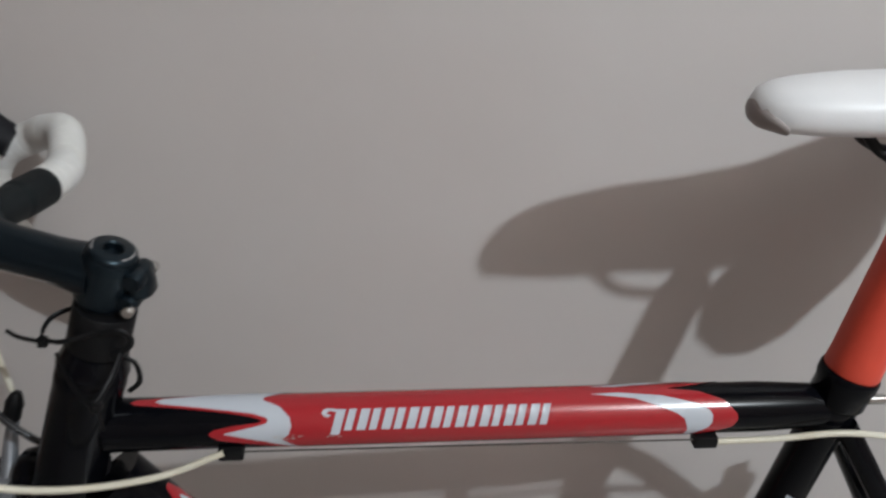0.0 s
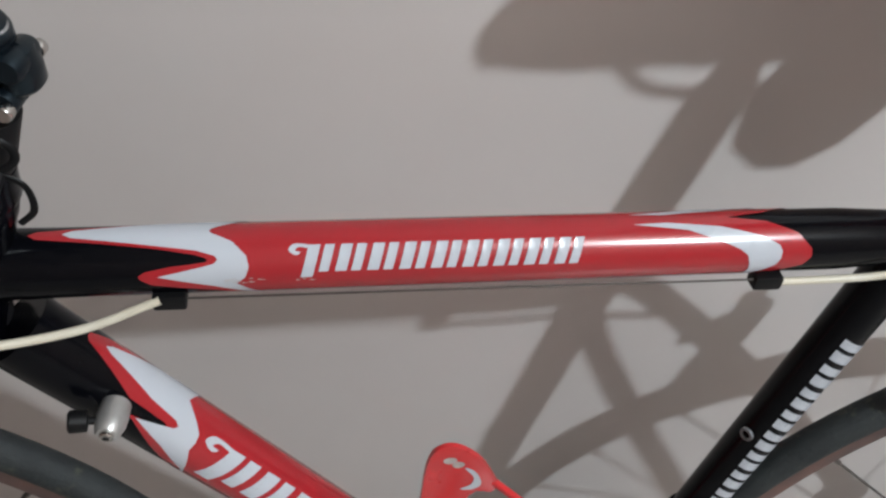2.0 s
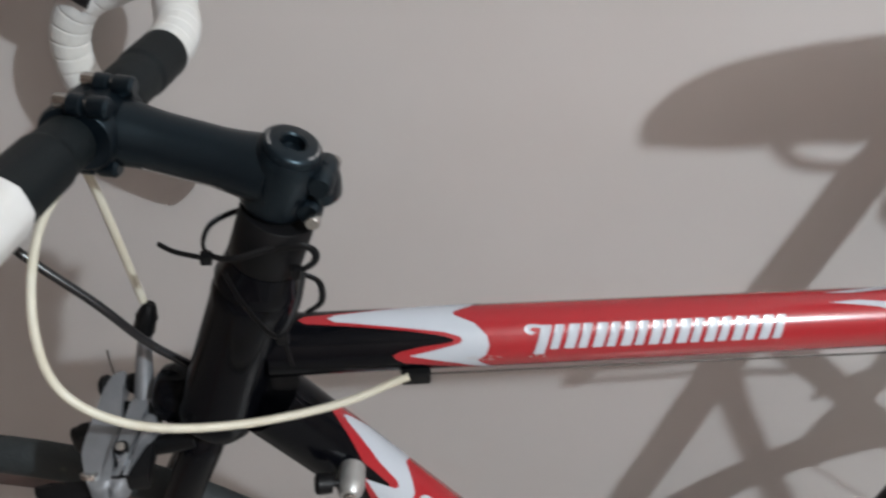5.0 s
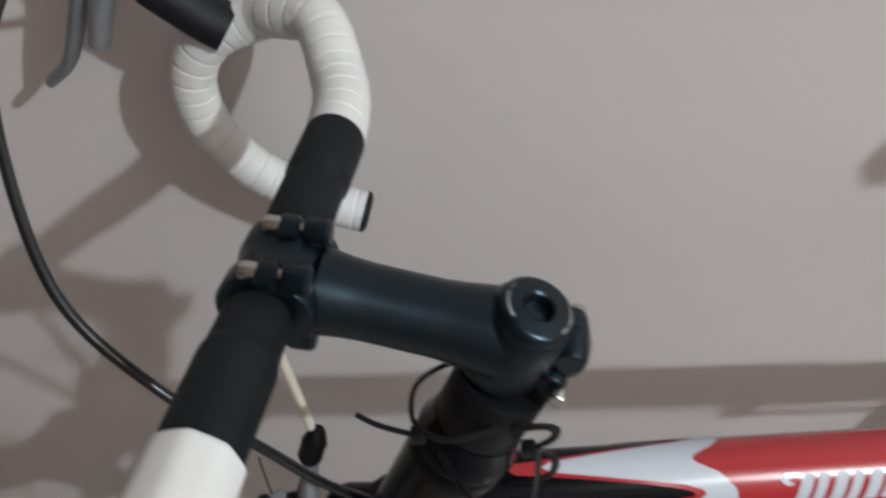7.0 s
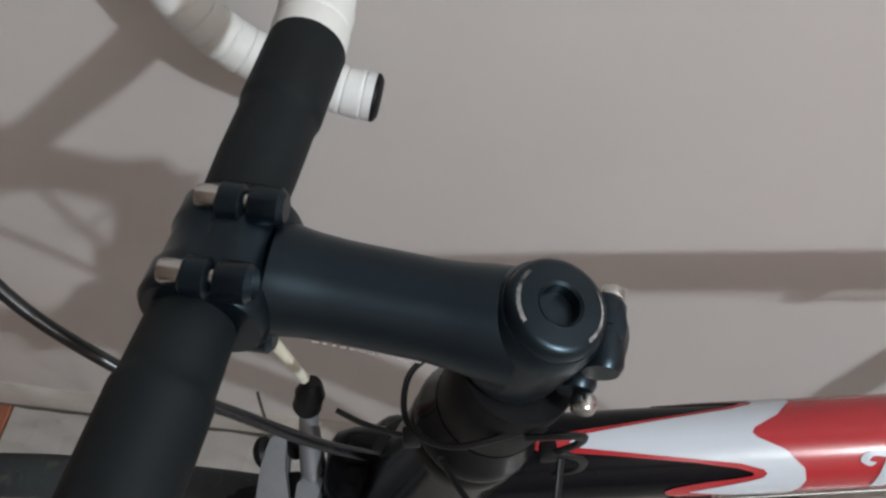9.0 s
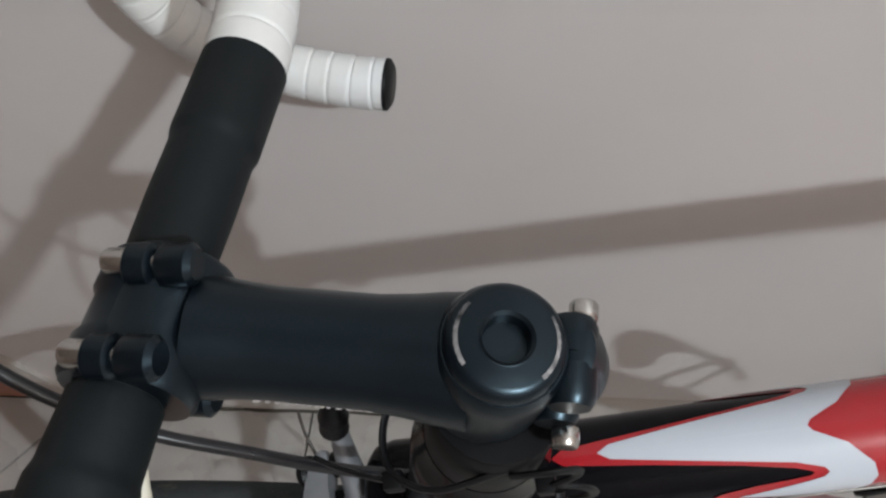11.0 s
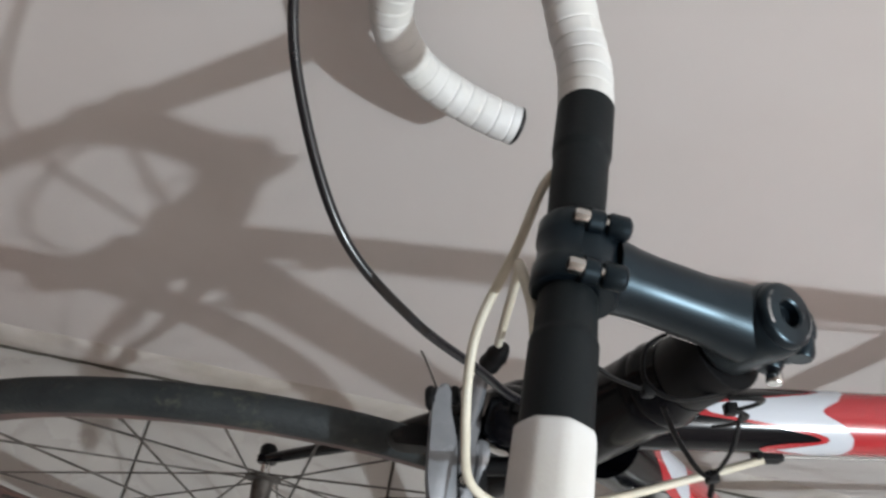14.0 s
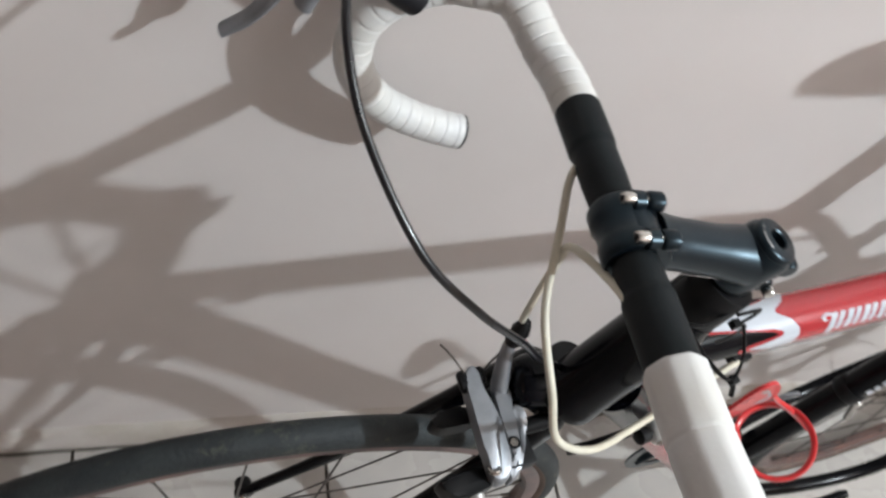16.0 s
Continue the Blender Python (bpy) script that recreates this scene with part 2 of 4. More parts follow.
def slab(name, lo, hi, material, label="", kind="structure", smooth=False):
    bm = bmesh.new()
    box(bm, Matrix.Translation((Vector(lo) + Vector(hi)) / 2), Vector(hi) - Vector(lo))
    ob = part(name, bm, material, None, label, smooth)
    return tagged(ob, label, name.split("_")[0], "", kind)


wall_north = slab("wall_north", (X0, WALL_Y, 0), (X1, WALL_Y + 0.12, CEIL), M_WALL, "pale pinkish beige painted plaster wall behind the bicycle")
slab("trim", (-0.925, WALL_Y - 0.007, 0), (-0.877, WALL_Y - 0.0005, 2.10), M_SKIRT, "flat painted door surround on the wall")
slab("door_1", (-1.771, WALL_Y - 0.004, 0.004), (-0.9255, WALL_Y - 0.0005, 2.05), M_TERRA, "dark red-brown closed wooden door")
# walls and ceiling out of view, added to fill the shadows with bounced light
slab("wall_west", (X0 - 0.1, Y0, 0), (X0, WALL_Y + 0.12, CEIL), M_ROOM, "plain painted wall out of view, added to close the room and bounce light")
slab("wall_east", (X1, Y0, 0), (X1 + 0.1, WALL_Y + 0.12, CEIL), M_ROOM, "plain painted wall out of view, added to close the room and bounce light")
slab("wall_south", (X0 - 0.1, Y0 - 0.1, 0), (X1 + 0.1, Y0, CEIL), M_ROOM, "plain painted wall out of view, added to close the room and bounce light")
slab("ceiling", (X0 - 0.1, Y0 - 0.1, CEIL), (X1 + 0.1, WALL_Y + 0.12, CEIL + 0.1), M_CEIL, "plain painted ceiling out of view, added to bounce light")
floor = slab("floor", (X0, Y0, -0.12), (X1, WALL_Y, -0.006), M_GROUT, "floor of pale marbled tiles with terracotta strips and dark grout")

bm = bmesh.new()
prof = [(0, 0), (-0.012, 0), (-0.010, 0.035), (-0.004, 0.052), (0, 0.056)]
rng = random.Random(3)
rows_ = []
for i in range(120):
    x = WALL_END - 0.004 + (X1 - WALL_END) * i / 119
    w = rng.uniform(-0.0012, 0.0012)
    rows_.append([bm.verts.new((x, WALL_Y + 0.0005 + y * (1 + 60 * w) + (w if y else 0), z * (1 + 40 * w))) for y, z in prof])
for a, b in zip(rows_, rows_[1:]):
    for k in range(len(prof) - 1):
        bm.faces.new((a[k], a[k + 1], b[k + 1], b[k]))
tagged(part("baseboard", bm, M_SKIRT), "low uneven plaster skirting with grime along the floor", "baseboard", "", "structure")

bm = bmesh.new()
rng = random.Random(6)
rows_ = []
for i in range(160):
    x = WALL_END + (X1 - WALL_END) * i / 159
    w = rng.uniform(0.002, 0.0055)
    rows_.append([bm.verts.new((x, WALL_Y - 0.011, 0.0010)), bm.verts.new((x, WALL_Y - 0.0125 - w, 0.0013))])
for a, b in zip(rows_, rows_[1:]):
    bm.faces.new((a[0], a[1], b[1], b[0]))
tagged(part("trim", bm, M_GROUT), "dark grimy joint between skirting and floor", "joint", "", "structure")

# ---- the bicycle's own frame: x to the rear, y to the wall, z up ----
BIKE = pose(-0.0031, 0.0453, 0.0665, 0.81, 2.12, 10.59)
bike = thing("bicycle", BIKE, "black and red racing bicycle with white taped drop handlebars", "bicycle")
HEAD = radians(72.5)
ZC = 0.852
AX = Vector((math.cos(HEAD), 0, math.sin(HEAD)))
PIV = Vector((0, 0, ZC))
BAR_TURN = Matrix.Translation(PIV) @ pose(-0.0020, 0.0006, 0.0026, 3.9, 2.3, -2.0) @ Matrix.Rotation(radians(-8.8), 4, AX)
FORK_TURN = Matrix.Translation(PIV) @ Matrix.Rotation(radians(-7.0), 4, AX) @ pose(0, 0, 0, 4.1, 0, 0)
B = Vector((-0.097, 0, -0.004))
HB_TURN = BAR_TURN @ Matrix.Translation(B) @ Matrix.Rotation(radians(1.5), 4, AX) @ Matrix.Translation(-B)


def bar_at(y, dx=0.0, dz=0.0):
    """A point of the bar's straight middle, which sits a little tilted in its clamp."""
    return B + Vector((-0.0040 + 0.056 * y + dx, y, 0.0010 - 0.142 * y + dz))


HEADSET = Matrix.Translation(PIV) @ Matrix.Rotation(radians(-7.5), 4, AX)


def head(s, f=0.0, y=0.0):
    """A point of the steering: s metres below the cap along the steerer, f forward of it."""
    return Vector((0, y, 0)) - AX * s + Vector((-math.sin(HEAD), 0, math.cos(HEAD))) * f


def on_frame(s):
    return PIV - AX * s


# frame tubes
TT0, TT1, TT_R = Vector((-0.040, 0, 0.7160)), Vector((0.494, 0, 0.7205)), 0.0184
DT0, DT1, DT_R = Vector((-0.0463, 0, 0.694)), Vector((0.3724, 0, 0.155)), 0.0226
ST0, ST1, ST_R = Vector((0.3863, 0, 0.165)), Vector((0.5041, 0, 0.742)), 0.0164
BB = Vector((0.380, 0, 0.150))
REAR = Vector((0.757, 0, 0.2965))

bike_frame = part("frame", rod(bmesh.new(), on_frame(0.090), on_frame(0.203), [(0, 0.0212), (0.02, 0.0230), (0.09, 0.0235), (0.12, 0.0230), (0.88, 0.0238), (0.91, 0.0246), (0.98, 0.0246), (1, 0.0236)], 40), M_BLACK, bike, "gloss black head tube and welded tubes")
top_tube = part("top_tube", rod(bmesh.new(), TT0 + Vector((0.016, 0, 0)), TT1, [(0, TT_R * 1.03), (0.06, TT_R), (0.9, TT_R), (0.97, TT_R * 0.9), (1, TT_R * 0.85)], 40), M_BLACK, bike_frame, "black top tube with a red and white painted panel")
down_tube = part("down_tube", rod(bmesh.new(), DT0.lerp(DT1, 0.045), DT1, [(0, DT_R * 1.03), (0.1, DT_R), (1, DT_R)], 40), M_BLACK, bike_frame, "black down tube with a red and white painted panel")
seat_tube = part("seat_tube", rod(bmesh.new(), ST0, ST1, [(0, ST_R), (0.9, ST_R), (0.94, ST_R * 1.1), (1, ST_R * 1.12)], 36), M_BLACK, bike_frame, "black seat tube with white lettering shapes")
part("bottom_bracket", cyl(BB + Vector((0, -0.034, 0)), BB + Vector((0, 0.034, 0)), 0.021, 28, 0.002), M_BLACK, bike_frame)
for sy in (-1, 1):
    bm = bmesh.new()
    sweep(bm, spline([(0.505, sy * 0.014, 0.712), (0.54, sy * 0.030, 0.655), (0.64, sy * 0.052, 0.495), (REAR.x - 0.006, sy * 0.062, REAR.z + 0.012)]), 0.0085, 14)
    part("seat_stay", bm, M_BLACK, bike_frame)
    bm = bmesh.new()
    sweep(bm, spline([(BB.x + 0.008, sy * 0.022, BB.z), (BB.x + 0.10, sy * 0.050, BB.z - 0.004), (BB.x + 0.25, sy * 0.068, BB.z + 0.026), (REAR.x - 0.01, sy * 0.062, REAR.z - 0.004)]), 0.0095, 14)
    part("chain_stay", bm, M_BLACK, bike_frame)
    bm = bmesh.new()
    prism(bm, smooth_outline([(REAR.x - 0.035, REAR.z + 0.004), (REAR.x - 0.01, REAR.z + 0.03), (REAR.x + 0.012, REAR.z + 0.012), (REAR.x + 0.008, REAR.z - 0.014), (REAR.x - 0.02, REAR.z - 0.012)], 4), sy * 0.064 - 0.002, sy * 0.064 + 0.002)
    part("dropout", bm, M_BLACK, bike_frame)


# painted panels, alike on both sides of the tube
def both(outline):
    return [outline, [(s, 180 - a) for s, a in outline]]


TT_RED = [(0.033, 90), (0.037, 81), (0.0686, 70), (0.0985, 57.5), (0.1155, 47.5), (0.1207, 42), (0.1220, 38.5), (0.1207, 35.5), (0.1150, 33), (0.1030, 29.5), (0.0905, 22),
          (0.0870, 15.5), (0.0876, 9), (0.0930, -2.5), (0.1236, -22), (0.1524, -49), (0.175, -90), (0.40, -90), (0.425, -45), (0.441, -26), (0.4555, -8.4), (0.4590, 10),
          (0.4583, 25), (0.4496, 55), (0.4318, 79), (0.41, 90)]
TT_WHITE_FRONT = [(0.0498, 90), (0.0541, 82), (0.0975, 62.7), (0.1165, 54), (0.1255, 45), (0.1270, 38.8), (0.1252, 33), (0.1205, 29), (0.0964, 13.3), (0.1242, -8), (0.1497, -39),
                  (0.136, -3.8), (0.1405, 8), (0.1426, 25.8), (0.1415, 43.7), (0.1343, 67.8), (0.1239, 84), (0.1225, 90)]
TT_WHITE_REAR = [(0.3522, 77.6), (0.372, 79.9), (0.404, 69.6), (0.4292, 49.2), (0.4380, 34), (0.4402, 22.2), (0.4400, 8), (0.438, -5.3), (0.4252, -34.5), (0.421, -29.8), (0.4225, -15),
                 (0.4219, -2.7), (0.4193, 17.7), (0.4140, 29), (0.4056, 40.4), (0.3838, 64.5)]
part("red_panel", wrap(both(TT_RED), TT0, TT1, TT_R), M_RED, top_tube, "glossy red painted panel")
for o in (TT_WHITE_FRONT, TT_WHITE_REAR):
    part("white_flash", wrap(both(o), TT0, TT1, TT_R, lift=0.0007), M_WHITE, top_tube, "white painted flash")
DT_RED = [(0.0544, 90), (0.0557, 82), (0.0958, 42.5), (0.110, 41), (0.1248, 38.5), (0.1275, 34), (0.1256, 29.7), (0.0987, 22), (0.1065, 17.5), (0.1517, -30), (0.18, -60), (0.19, -90), (0.52, -90), (0.52, 90)]
DT_WHITE = [(0.0674, 90), (0.0722, 83), (0.1081, 58), (0.1301, 50), (0.1340, 44), (0.1317, 38), (0.1066, 23), (0.1357, 3), (0.1603, -21), (0.1695, -44), (0.158, 0), (0.1509, 22), (0.1510, 36),
            (0.1496, 50), (0.1378, 78), (0.134, 90)]
DT_P = DT0 + (DT1 - DT0).normalized() * 0.006
part("red_panel", wrap(both(DT_RED), DT_P, DT1, DT_R), M_RED, down_tube, "glossy red painted panel")
part("white_flash", wrap(both(DT_WHITE), DT_P, DT1, DT_R, lift=0.0006), M_WHITE, down_tube, "white painted flash")


def mark_bars(s0, s1, a0, a1, count, slant, tail=False):
    """A maker's mark as plain slanted bars in a row, a thick and a thin one by turns, with a curl before the first."""
    out = []
    w = (s1 - s0) / count
    g = a1 - a0

    def bar_of(xa, xb, lo, hi):
        fa, fb = slant * (lo - a0) / g, slant * (hi - a0) / g
        return [(xa + fa, lo), (xb + fa, lo), (xb + fb, hi), (xa + fb, hi)]

    for k in range(count):
        x = s0 + w * k
        drop = g * 0.22 if tail and k == 0 else 0.0
        out.append(bar_of(x + w * 0.10, x + w * 0.46, a0 - drop, a1))
        out.append(bar_of(x + w * 0.60, x + w * 0.90, a0, a1))
    if tail:
        x = s0 + slant
        out.append(smooth_outline([(x + w * 0.10, a1), (x - w * 0.35, a1 + g * 0.05), (x - w * 0.52, a1 - g * 0.18), (x - w * 0.30, a1 - g * 0.36), (x - w * 0.16, a1 - g * 0.26),
                                   (x - w * 0.32, a1 - g * 0.20), (x - w * 0.20, a1 - g * 0.07), (x + w * 0.10, a1 - g * 0.12)], 5))
    return out


part("white_mark", wrap(mark_bars(0.168, 0.321, 14, 58, 9, 0.004, True), TT0, TT1, TT_R, 0.0004, 12, 0.0008), M_WHITE, top_tube, "row of white slanted bars of the maker's mark")
part("white_mark", wrap(mark_bars(0.166, 0.480, 4, 58, 9, 0.008, True), DT_P, DT1, DT_R, 0.0006, 14, 0.0008), M_WHITE, down_tube, "row of white slanted bars of the maker's mark")
part("white_mark", wrap(mark_bars(0.265, 0.485, -52, 30, 9, 0.006), ST0, ST1, ST_R, 0.0006, 16, 0.0005), M_WHITE, seat_tube, "row of white slanted bars of the maker's mark")
rng = random.Random(8)
scuffs = []
for k in range(16):
    s, a = 0.128 + 0.045 * rng.random() ** 1.3, 2 + rng.uniform(-4, 5)
    l = rng.uniform(0.001, 0.006)
    scuffs.append([(s, a), (s + l * 0.5, a - rng.uniform(0.4, 1.6)), (s + l, a + rng.uniform(-0.5, 0.8)), (s + l * 0.4, a + rng.uniform(0.4, 1.5))])
part("scuff", wrap(scuffs, TT0, TT1, TT_R, 0.0003, 2, 0.0011), M_WEAR, top_tube, "grey chipped paint")

# seat post, its red sleeve, collar
ST_D = (ST1 - ST0).normalized()
part("seat_collar", rod(bmesh.new(), ST1 - ST_D * 0.018, ST1 + ST_D * 0.010, [(0, 0.019), (0.1, 0.0205), (0.55, 0.0205), (0.7, 0.0218), (0.95, 0.0218), (1, 0.021)], 36), M_BLACK, bike, "black seat collar")
seat_post = part("seat_post", cyl(ST1 + ST_D * 0.008, ST1 + ST_D * 0.205 + Vector((0.004, 0.016, 0)), 0.0136, 28, 0.001), M_BLACK, bike, "black seat post")
part("sleeve", rod(bmesh.new(), ST1 + ST_D * 0.0085, ST1 + ST_D * 0.150 + Vector((0.003, 0.0115, 0)), [(0, 0.0196), (0.02, 0.0204), (0.1, 0.0198), (0.5, 0.0192), (0.97, 0.0185), (1, 0.0175)], 36), M_ORANGE, seat_post, "orange-red rubber sleeve round the post")
bm = cyl(ST1 + ST_D * 0.198 + Vector((-0.016, -0.008, 0)), ST1 + ST_D * 0.198 + Vector((-0.016, 0.040, 0)), 0.012, 20, 0.002)
part("clamp", bm, M_BLACK, seat_post)
part("collar_bolt", cyl(ST1 + Vector((0.012, -0.012, -0.008)), ST1 + Vector((0.026, -0.012, -0.008)), 0.004, 12, 0.001), M_STEEL, bike)

SEAT = Matrix.Translation((-0.0027, 0.0125, 0.0040))
# saddle: stations along x with half width, top and side depth
st_ = [(0.3955, 0.004, 0.943, 0.9365), (0.398, 0.011, 0.949, 0.933), (0.404, 0.0185, 0.9540, 0.930), (0.414, 0.0245, 0.9575, 0.9285), (0.430, 0.0290, 0.960, 0.928), (0.462, 0.0340, 0.9625, 0.9285),
       (0.505, 0.036, 0.9640, 0.930), (0.548, 0.040, 0.9665, 0.933), (0.59, 0.052, 0.974, 0.943), (0.63, 0.066, 0.984, 0.954), (0.655, 0.073, 0.989, 0.962), (0.674, 0.064, 0.988, 0.966), (0.683, 0.035, 0.985, 0.968)]
bm = bmesh.new()
rings = []
for x, w, zt, zb in st_:
    h = zt - zb
    r = []
    for k in range(28):
        a = 2 * math.pi * k / 28
        c, s = math.cos(a), math.sin(a)
        yy = w * math.copysign(abs(c) ** 0.75, c)
        zz = (zt + zb) / 2 + h / 2 * math.copysign(abs(s) ** 0.8, s)
        r.append(bm.verts.new((x, yy, zz)))
    rings.append(r)
skin(bm, rings)
saddle = part("saddle", moved(bm, SEAT), M_SADDLE, bike, "smooth white saddle cover")
bm = bmesh.new()
rings = []
for x, w, zt, zb in ((0.3945, 0.003, 0.941, 0.9375), (0.3965, 0.0095, 0.9465, 0.9335), (0.4005, 0.0165, 0.9490, 0.9305), (0.406, 0.0208, 0.9470, 0.9292), (0.412, 0.0238, 0.9400, 0.9284)):
    rings.append(ring(bm, (x, 0, (zt + zb) / 2), Vector((0, 1, 0)), Vector((0, 0, 1)), w * 1.02, (zt - zb) / 2 * 1.03, 28))
skin(bm, rings)
part("nose_edge", moved(bm, SEAT), M_SADEDGE, saddle, "grey-brown lower front of the saddle nose")
for sy in (-1, 1):
    bm = bmesh.new()
    sweep(bm, spline([(0.470, sy * 0.006, 0.930), (0.484, sy * 0.012, 0.916), (0.515, sy * 0.02, 0.905), (0.58, sy * 0.022, 0.905), (0.625, sy * 0.026, 0.93), (0.64, sy * 0.03, 0.958)]), 0.0035, 10)
    part("rail", moved(bm, SEAT), M_PLASTIC, saddle, "dark saddle rail")
bm = bmesh.new()
rings = []
for x, zc_, hh, ww in ((0.556, 0.888, 0.014, 0.014), (0.562, 0.882, 0.030, 0.025), (0.580, 0.878, 0.041, 0.032), (0.602, 0.881, 0.043, 0.035), (0.622, 0.894, 0.040, 0.035), (0.638, 0.914, 0.035, 0.032), (0.651, 0.926, 0.027, 0.026), (0.658, 0.928, 0.010, 0.010)):
    rings.append(ring(bm, (x, 0, zc_), Vector((0, 1, 0)), Vector((0, 0, 1)), ww, hh, 24))
skin(bm, rings)
saddle_bag = part("saddle_bag", moved(bm, SEAT @ Matrix.Translation((0.006, 0, -0.012))), M_FABRIC)
saddle_bag.matrix_basis = BIKE
tagged(saddle_bag, "small rounded black fabric bag strapped under the saddle", "bag")
# ---- wheels ----
TYRE_R = 0.0135


def torus(bm, big, prof, n=96, mi=0):
    rings = []
    for i in range(n):
        a = 2 * math.pi * i / n
        c, s = math.cos(a), math.sin(a)
        rings.append([bm.verts.new((c * (big + dr), y, s * (big + dr))) for dr, y in prof])
    m = len(prof)
    for i in range(n):
        p, q = rings[i], rings[(i + 1) % n]
        for k in range(m):
            f = bm.faces.new((p[k], p[(k + 1) % m], q[(k + 1) % m], q[k]))
            f.material_index = mi
    return bm


def wheel(name, m, label, spokes, radius):
    rim_c = radius - TYRE_R
    # outer tread and side walls
    pr = [(TYRE_R * math.cos(t), TYRE_R * math.sin(t) * 0.95) for t in [2 * math.pi * k / 20 for k in range(20)]]
    bm = torus(bmesh.new(), rim_c, pr)
    for f in bm.faces:
        d = math.hypot(f.calc_center_median().x, f.calc_center_median().z) - rim_c
        f.material_index = 0 if d > -0.003 else 1
    w = part(name, moved(bm, m), [M_RUBBER, M_SIDE], bike, label)
    pr = [(-0.0085, -0.0085), (-0.0085, 0.0085), (-0.014, 0.0095), (-0.024, 0.0085), (-0.028, 0.004), (-0.028, -0.004), (-0.024, -0.0085), (-0.014, -0.0095)]
    part("rim", moved(torus(bmesh.new(), rim_c, pr), m), M_RIM, w, "dull reddish-brown rim")
    hub = bmesh.new()
    rod(hub, (0, -0.036, 0), (0, 0.036, 0), [(0, 0.012), (0.03, 0.019), (0.07, 0.019), (0.1, 0.011), (0.5, 0.0095), (0.9, 0.011), (0.93, 0.019), (0.97, 0.019), (1, 0.012)], 24)
    part("hub", moved(hub, m), M_SPOKE, w, "dark hub")
    part("axle", moved(cyl((0, -0.058, 0), (0, 0.058, 0), 0.0045, 12), m), M_STEEL, w)
    r0, r1 = 0.017, rim_c - 0.026
    for k in range(spokes):
        a = 2 * math.pi * (k + 0.25) / spokes
        sy = -1 if k % 2 else 1
        h = a + (0.9 if (k // 2) % 2 else -0.9)
        p = Vector((r0 * math.cos(h), sy * 0.033, r0 * math.sin(h)))
        q = Vector((r1 * math.cos(a), sy * 0.002, r1 * math.sin(a)))
        part("spoke", moved(cyl(p, q, 0.00105, 6), m), M_SPOKE, w)
        part("nipple", moved(cyl(q.lerp(p, 0.045), q, 0.0021, 8), m), M_SPOKE, w)
    return w


AXLE = Vector((-0.2599, 0, -0.5930))
front_wheel = wheel("front_wheel", FORK_TURN @ Matrix.Translation(AXLE) @ pose(0, 0, 0, -0.8, 0, 0), "narrow black dusty tyre", 24, 0.335)
rear_wheel = wheel("rear_wheel", Matrix.Translation(REAR), "narrow black dusty tyre", 24, 0.335)

# ---- fork ----
fork = part("fork", moved(rod(bmesh.new(), head(0.188), head(0.232), [(0, 0.0238), (0.2, 0.0244), (0.45, 0.0248), (0.8, 0.0236), (1, 0.019)], 32), FORK_TURN), M_BLACK, bike, "black fork crown and blades")
for sy in (-1, 1):
    bm = bmesh.new()
    sweep(bm, spline([head(0.212, 0.002, sy * 0.006), head(0.220, 0.003, sy * 0.021), head(0.240, 0.004, sy * 0.027), head(0.33, 0.010, sy * 0.033), head(0.48, 0.030, sy * 0.043), AXLE + Vector((0.004, sy * 0.052, 0.008))]),
          lambda s: 0.0135 - 0.0065 * min(1, s / 0.36), 18, 0.8, (0, 1, 0))
    part("blade", moved(bm, FORK_TURN), M_BLACK, fork)
    part("dropout", moved(cyl(AXLE + Vector((0, sy * 0.048, 0)), AXLE + Vector((0, sy * 0.056, 0)), 0.0105, 16, 0.001), FORK_TURN), M_BLACK, fork)
    part("axle_nut", moved(rod(bmesh.new(), AXLE + Vector((0, sy * 0.056, 0)), AXLE + Vector((0, sy * 0.068, 0)), [(0, 0.009), (0.7, 0.009), (1, 0.006)], 12), FORK_TURN), M_PLASTIC, fork)

nose = rod(bmesh.new(), head(0.204, -0.004), head(0.212, 0.040), [(0, 0.018), (0.3, 0.0205), (0.75, 0.0185), (0.93, 0.0155), (1, 0.011)], 24, (0, 1, 0), 1.1)
part("crown_nose", moved(nose, FORK_TURN), M_BLACK, fork, "rounded black front of the fork crown")

# headset and spacers
headset = part("headset", moved(rod(bmesh.new(), head(0.0905), head(0.072), [(0, 0.0234), (0.15, 0.0238), (0.35, 0.0228), (0.6, 0.0214), (1, 0.0202)], 40), HEADSET), M_BLACK, bike, "black headset cover")
# spacer in a blacker material: the stem's shade is put into its colour
part("spacer", moved(rod(bmesh.new(), head(0.0718), head(0.0405), [(0, 0.0197), (0.02, 0.0200), (0.98, 0.0200), (1, 0.0195)], 36), HEADSET), M_PLASTIC, headset)

# ---- stem, in the steering's own frame ----
C0 = head(0.0205)
stem = part("stem", moved(rod(bmesh.new(), head(0.0402), head(0.0045), [(0, 0.0166), (0.04, 0.0176), (0.12, 0.0180), (0.80, 0.0178), (0.93, 0.0174), (1, 0.0162)], 40), BAR_TURN), M_STEM, bike, "satin black stem with worn edges")
d = (B - Vector((0, 0, 0.001)) - C0).normalized()
bm = rod(bmesh.new(), C0 - d * -0.006, B - d * 0.012, [(0, 0.0180), (0.12, 0.0172), (0.22, 0.0161), (0.35, 0.0152), (0.72, 0.0150), (0.84, 0.0155), (0.93, 0.0164), (1, 0.0168)], 40, (0, 1, 0), 1.04)
part("body", moved(bm, BAR_TURN), M_STEM, stem)
bm = bmesh.new()
u, v = frame_of(AX, (0, 1, 0))
